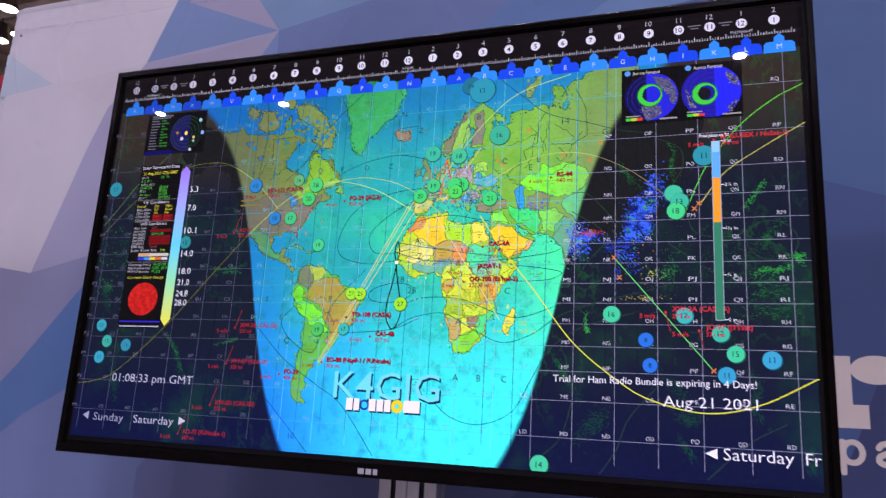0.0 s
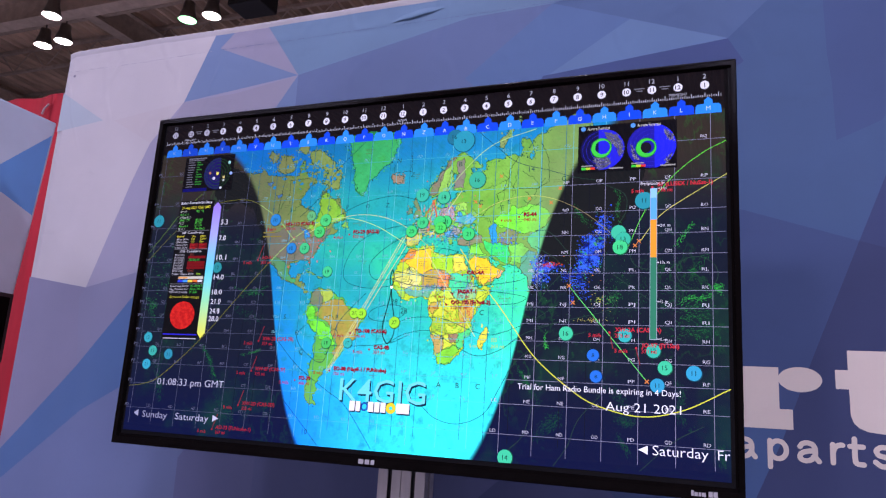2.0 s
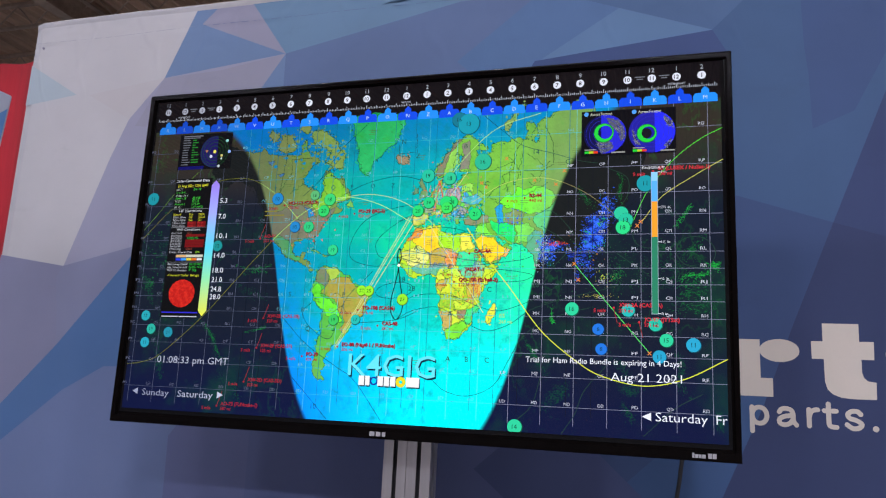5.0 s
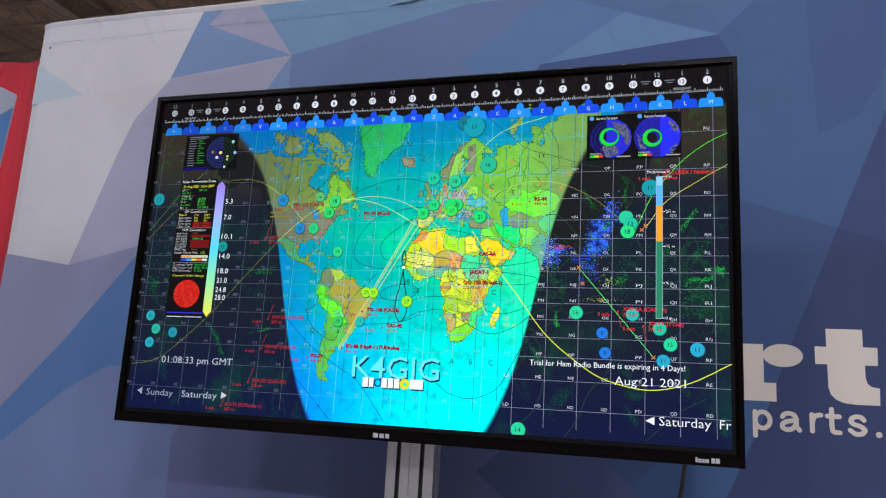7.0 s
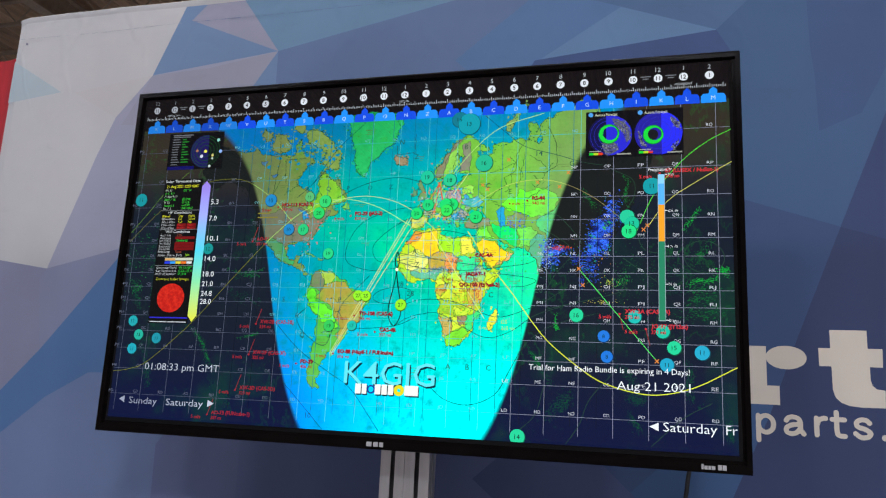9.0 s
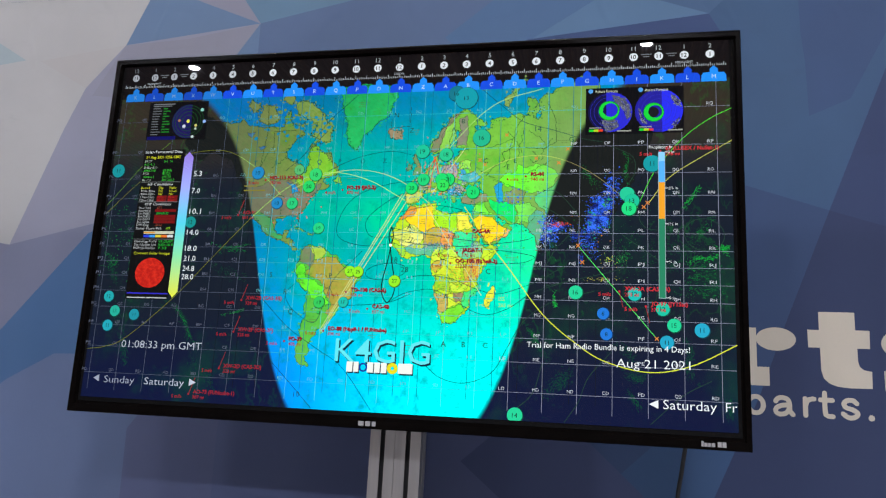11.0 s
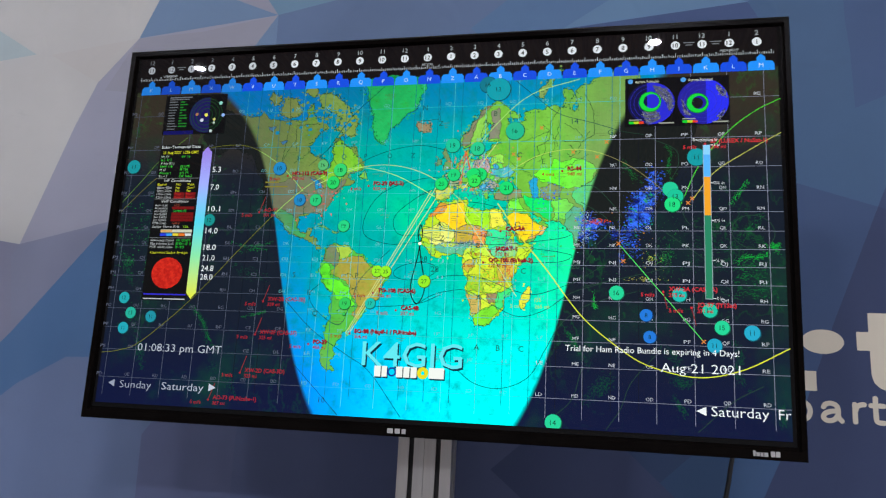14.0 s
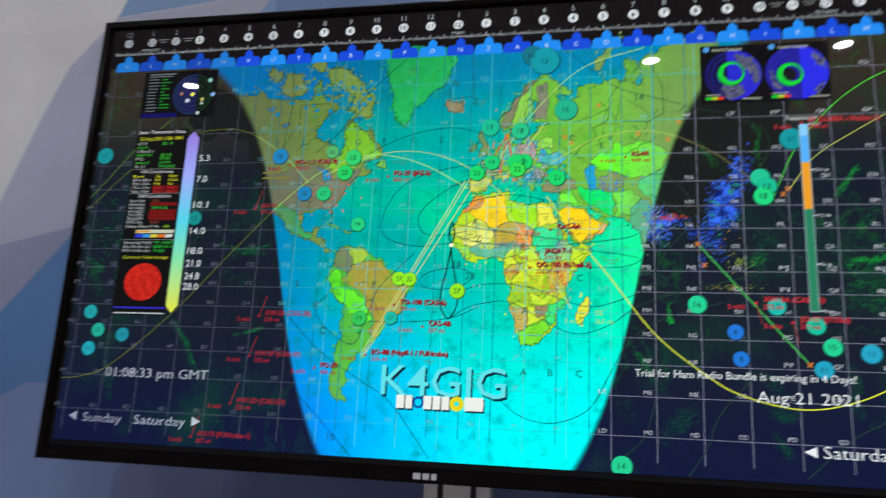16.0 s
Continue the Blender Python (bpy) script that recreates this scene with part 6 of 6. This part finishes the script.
for body, v in (("3 in", 323), ("2¼ in", 428), ("1½ in", 530), ("¾ in", 636), ("0 in", 735)):
    write("rain_scale_number", body, 1752, v, 8, 16, pix(220, 222, 228))
    rect("rain_scale_tick", 1744, v - 1, 1751, v + 1, 16, pix(220, 222, 228))

# two aurora globes
rect("aurora_inset", 1524, 126, 1796, 266, 15, pix(8, 8, 14), "black inset with two aurora globes")
for u, v, ru, rgb in ((1593, 200, 62, (40, 40, 205)), (1728, 199, 66, (34, 30, 150))):
    disc("globe", u, v, ru, 16, pix(*rgb), "blue globe in the inset", squash=0.98)
on_screen("globe_shade", [(1728 + 66 * math.sin(t), 199 - 65 * math.cos(t)) for t in np.linspace(0.12, 3.0, 24)], [tuple(range(24))], 16.5, pix(40, 44, 235))
on_screen("globe_shade", [(1593 + 62 * math.sin(t), 200 - 61 * math.cos(t)) for t in np.linspace(3.3, 6.1, 24)], [tuple(range(24))], 16.5, pix(16, 16, 70))
for pts in ([(1598, 150), (1630, 158), (1648, 182), (1652, 212), (1640, 222), (1630, 196), (1610, 176)], [(1570, 226), (1604, 222), (1618, 240), (1604, 256), (1584, 258), (1574, 244)],
            [(1762, 150), (1784, 170), (1790, 192), (1770, 178)], [(1764, 240), (1784, 226), (1772, 250)], [(1672, 190), (1682, 210), (1694, 240), (1678, 228)]):
    ragged = [(u + rng.gauss(0, 1.6), v + rng.gauss(0, 1.6)) for u, v in smooth(pts + pts[:1], 5)[:-1]]
    ngon("globe_land", ragged, 17, pix(84, 86, 104))
    cu, cw = sum(q[0] for q in ragged) / len(ragged), sum(q[1] for q in ragged) / len(ragged)
    for shade, n in (((136, 138, 150), 90), ((44, 44, 84), 80)):
        vs, fs = [], []
        for _ in range(n):
            u, v = rng.choice(ragged)
            q, rr, k = rng.uniform(0.0, 1.06), rng.uniform(0.5, 1.7), len(vs)
            a, b = cu + (u - cu) * q + rng.gauss(0, 1.5), cw + (v - cw) * q + rng.gauss(0, 1.5)
            vs += [(a - rr * 1.4, b), (a, b - rr), (a + rr * 1.2, b), (a, b + rr)]
            fs.append((k, k + 3, k + 2, k + 1))
        tagged(on_screen("globe_coasts", vs, fs, 17.2 + 0.1 * (n < 90), pix(*shade)), kind="stuff")
for u, v, rr in ((1593, 200, 61), (1728, 199, 64)):
    for q in (0.55, 0.75, 0.92):
        disc("globe_arc", u, v, rr * q, 17.4, pix(50, 50, 190), hole=rr * q - 0.9, n=36)
for u, v, a, b in ((1590, 196, 30, 19), (1714, 204, 29, 17)):
    for grow, shift, rgb, lay in ((1.0, 3.0, (20, 120, 40), 18), (0.93, 4.5, (40, 206, 60), 18.5)):
        t = [math.tau * i / 36 for i in range(36)]
        outer = [(u + a * grow * (1 + rng.gauss(0, 0.02)) * math.cos(q), v - a * grow * math.sin(q)) for q in t]
        inner = [(u + shift + (b + 2) * (1 + rng.gauss(0, 0.03)) * math.cos(q), v - 2 - (b + 2) * math.sin(q)) for q in t]
        on_screen("aurora_ring", outer + inner, [(i, (i + 1) % 36, 36 + (i + 1) % 36, 36 + i) for i in range(36)], lay, pix(*rgb), "green aurora ring")
disc("globe_core", 1712, 204, 16, 18, pix(22, 22, 30))
for u in (1532, 1672):
    disc("agency_dot", u + 6, 135, 7, 17, pix(80, 150, 220), n=16)
    write("inset_title", "Aurora Forecast", u + 18, 136, 8.5, 17, pix(190, 192, 170), 64, bold=0.01)
    for k, rgb in enumerate(((40, 200, 50), (180, 200, 40), (220, 60, 30))):
        rect("inset_scale", u + 2 + 13 * k, 252, u + 15 + 13 * k, 259, 17, pix(*rgb))
    rects("small_print", [(u + 2, 246, u + 36, 249), (u + 80, 256, u + 120, 260)], 17, pix(150, 150, 140))

# the big captions
WHITE = pix(236, 238, 244)
# left captions greyer than WHITE: viewing-angle dimming painted into them
write("clock_text", "01:08:33 pm GMT", 120, 914, 22.5, 19, pix(176, 180, 196), 272, bold=-0.006)
write("day_text", "Sunday", 76, 1024, 21, 19, pix(150, 155, 176), 104, bold=-0.006)
write("day_text", "Saturday", 214, 1024, 21, 19, pix(176, 180, 200), 134, bold=-0.006)
ngon("arrow", [(38, 1022), (58, 1011), (58, 1033)], 19, pix(150, 155, 176), "white arrow")
ngon("arrow", [(364, 1011), (386, 1022), (364, 1033)], 19, pix(190, 194, 210), "white arrow")
write("notice_text", "Trial for Ham Radio Bundle is expiring in 4 Days!", 1373, 873, 15.5, 19, WHITE, 430)
write("date_text", "Aug 21 2021", 1614, 914, 23, 19, WHITE, 190, bold=-0.006)
write("day_text", "Saturday", 1734, 1017, 24, 19, WHITE, 134, bold=-0.006)
write("day_text", "Fr", 1890, 1017, 24, 19, WHITE, 28, bold=-0.006)
ngon("arrow", [(1698, 1018), (1722, 1007), (1722, 1029)], 19, WHITE, "white arrow")
write("call_sign_shadow", "K4GIG", 822, 912, 66, 19, pix(8, 48, 66), 282, bold=0.004)
write("call_sign", "K4GIG", 818, 907, 66, 20, pix(104, 226, 238), 282, bold=0.002, label="large cyan call sign lettering")
# maker's mark under it: plain white blocks and a yellow ring
for u0, u1 in ((856, 874), (877, 892), (918, 936), (939, 956), (959, 976), (1010, 1052)):
    rect("mark_shadow", u0 + 3, 943, u1 + 3, 973, 19.5, pix(10, 40, 60))
    rect("mark_block", u0, 940, u1, 969, 20, pix(240, 240, 236), "white block of a maker's mark")
disc("mark_ring", 906, 955, 13, 20, pix(24, 60, 150), hole=8)
disc("mark_ring", 993, 955, 16, 20, pix(230, 214, 30), "yellow ring of a maker's mark", hole=5)

# ---- pale lettering printed on the booth wall ----
PALE = (198, 184, 191)


def wall_block(name, x0, x1, z0, z1, layer=30):
    wall_print(name, [(x0, z0), (x1, z0), (x1, z1), (x0, z1)], layer, PALE)


def wall_oval(name, x, z, a, b, layer=30):
    wall_print(name, [(x + a * math.cos(math.tau * i / 48), z + b * math.sin(math.tau * i / 48)) for i in range(48)], layer, PALE)


wall_block("sign_stem", 0.118, 0.216, 1.438, 1.549)
wall_block("sign_foot", 0.10, 0.238, 1.4375, 1.4735, 33)
wall_oval("sign_ear", 0.2515, 1.528, 0.0365, 0.0225, 31)
tee = [(0.330, 1.583), (0.394, 1.583), (0.394, 1.549), (0.419, 1.549), (0.418, 1.5145), (0.396, 1.5145), (0.396, 1.49), (0.399, 1.480), (0.406, 1.474), (0.4195, 1.472), (0.4185, 1.440),
       (0.38, 1.4395), (0.358, 1.4415), (0.344, 1.447), (0.335, 1.456), (0.331, 1.470), (0.3305, 1.514), (0.3095, 1.514), (0.3092, 1.548), (0.330, 1.548)]
wall_print("sign_stroke", tee, 30, PALE)
wall_oval("sign_ear", 0.482, 1.525, 0.044, 0.03)
wall_block("sign_stem", 0.44, 0.56, 1.438, 1.474, 34)


def wall_stroke(pts, width=0.0088, layer=32, closed=False):
    """A round-ended printed stroke through the points."""
    p = np.array(smooth(pts, 8) if len(pts) > 2 else pts, float)
    d = np.gradient(p, axis=0)
    d /= np.linalg.norm(d, axis=1, keepdims=True)
    nrm = np.stack([-d[:, 1], d[:, 0]], 1) * width / 2
    vs = [(q[0] - OX, -0.00003 * layer, q[1]) for q in np.vstack([p + nrm, p - nrm])]
    n = len(p)
    fs = [(i, i + 1, n + i + 1, n + i) for i in range(n - 1)]
    for e, q in enumerate((p[0], p[-1])):
        k = len(vs)
        vs += [(q[0] + width / 2 * math.cos(math.tau * i / 16) - OX, -0.00003 * (layer + 1 + e), q[1] + width / 2 * math.sin(math.tau * i / 16)) for i in range(16)]
        fs.append(tuple(range(k, k + 16)))
    link_mesh("sign_stroke", vs, fs, fabric(PALE), booth)


def bowl(x, z, a, b, t0, t1, n=14):
    return [(x + a * math.cos(radians(t0 + (t1 - t0) * i / n)), z + b * math.sin(radians(t0 + (t1 - t0) * i / n))) for i in range(n + 1)]


LINE = 1.3855  # middle of the strokes on the base line
for x in (0.143, 0.2475):  # letter a, twice
    wall_stroke([(x, LINE + 0.024), (x + 0.004, LINE + 0.029), (x + 0.012, LINE + 0.031), (x + 0.021, LINE + 0.028), (x + 0.0245, LINE + 0.020), (x + 0.0245, LINE + 0.008), (x + 0.030, LINE)], layer=31)
    wall_stroke([(x + 0.024, LINE + 0.018), (x + 0.010, LINE + 0.016), (x + 0.001, LINE + 0.011), (x, LINE + 0.004), (x + 0.007, LINE), (x + 0.017, LINE + 0.002), (x + 0.024, LINE + 0.010)], layer=34)
wall_stroke([(0.198, LINE + 0.031), (0.198, LINE - 0.015)], layer=31)
wall_stroke(bowl(0.2115, LINE + 0.0155, 0.0135, 0.0155, 180, -180), layer=34)
wall_stroke([(0.300, LINE + 0.031), (0.300, LINE)], layer=31)
wall_stroke([(0.300, LINE + 0.017), (0.304, LINE + 0.027), (0.312, LINE + 0.031), (0.3155, LINE + 0.031)], layer=34)
wall_stroke([(0.3345, LINE + 0.043), (0.3345, LINE + 0.008), (0.338, LINE + 0.001), (0.3475, LINE)], layer=31)
wall_stroke([(0.327, LINE + 0.030), (0.3475, LINE + 0.030)], layer=34)
wall_stroke([(0.3895, LINE + 0.026), (0.384, LINE + 0.031), (0.374, LINE + 0.031), (0.3675, LINE + 0.025), (0.371, LINE + 0.018), (0.382, LINE + 0.0145), (0.3905, LINE + 0.008), (0.386, LINE + 0.001),
             (0.375, LINE - 0.0005), (0.3655, LINE + 0.006)], layer=31)
wall_oval("sign_dot", 0.414, LINE + 0.0005, 0.0055, 0.0055)

# sewn hem line along the top and the little eyelet by the corner
def hem_seam(x0, x1, rgb):
    rs = random.Random(3)
    vs, fs = [], []
    x = x0
    while x < x1 - 0.02:
        ln = rs.uniform(0.01, 0.035)
        w = rs.uniform(0.0007, 0.0016)
        z = 2.366 + 0.003 * noise.noise((x * 3, 7, 0))
        k = len(vs)
        vs += [(x - OX, -0.0012, z), (x + ln - OX, -0.0012, z + rs.uniform(-0.0006, 0.0006)), (x + ln - OX, -0.0014, z + w / 2), (x - OX, -0.0014, z + w / 2), (x + ln - OX, -0.0012, z + w), (x - OX, -0.0012, z + w)]
        fs += [(k, k + 1, k + 2, k + 3), (k + 3, k + 2, k + 4, k + 5)]
        x += ln + rs.uniform(0.0, 0.012)
    link_mesh("hem_seam", vs, fs, fabric(rgb), booth, "sewn hem line")


hem_seam(WX0 + 0.012, -1.165, (150, 148, 172))
hem_seam(-1.165, WX1 - 0.01, (88, 104, 152))
EYELET = solid("dull_eyelet", (0.16, 0.15, 0.2), 0.5)
eye = rod((-1.707 - OX, -0.0022, 2.351), (-1.707 - OX, -0.001, 2.351), 0.004, segs=12)
part("eyelet", eye, EYELET, booth)



def pocket_fold(x, z, half, deep):
    """A slack lip of cloth: stands out a little along its lower edge, dies away at both ends."""
    n = 40
    bm = bmesh.new()
    rows = []
    for i in range(n + 1):
        q = i / n * 2 - 1
        swell = (1 - q * q) ** 1.5
        zc = z + 0.010 * q + 0.0025 * noise.noise((q * 2.5, 3, 0))
        prof = [(-0.0012, 0.013), (-0.0012 - 0.3 * deep * swell, 0.008), (-0.0012 - 0.8 * deep * swell, 0.002), (-0.0012 - deep * swell, -0.003), (-0.0012 - 0.7 * deep * swell, -0.006), (-0.0011, -0.006)]
        rows.append([bm.verts.new((x + half * q - OX, y, zc + dz * (0.35 + 0.65 * swell))) for y, dz in prof])
    for a, b in zip(rows, rows[1:]):
        for k in range(len(prof) - 1):
            bm.faces.new((a[k], b[k], b[k + 1], a[k + 1]))
    return part("pocket_fold", bm, fabric((94, 120, 163)), booth, "slack fold in the hem pocket", smooth=True)


pocket_fold(-0.575, 2.386, 0.07, 0.0045)
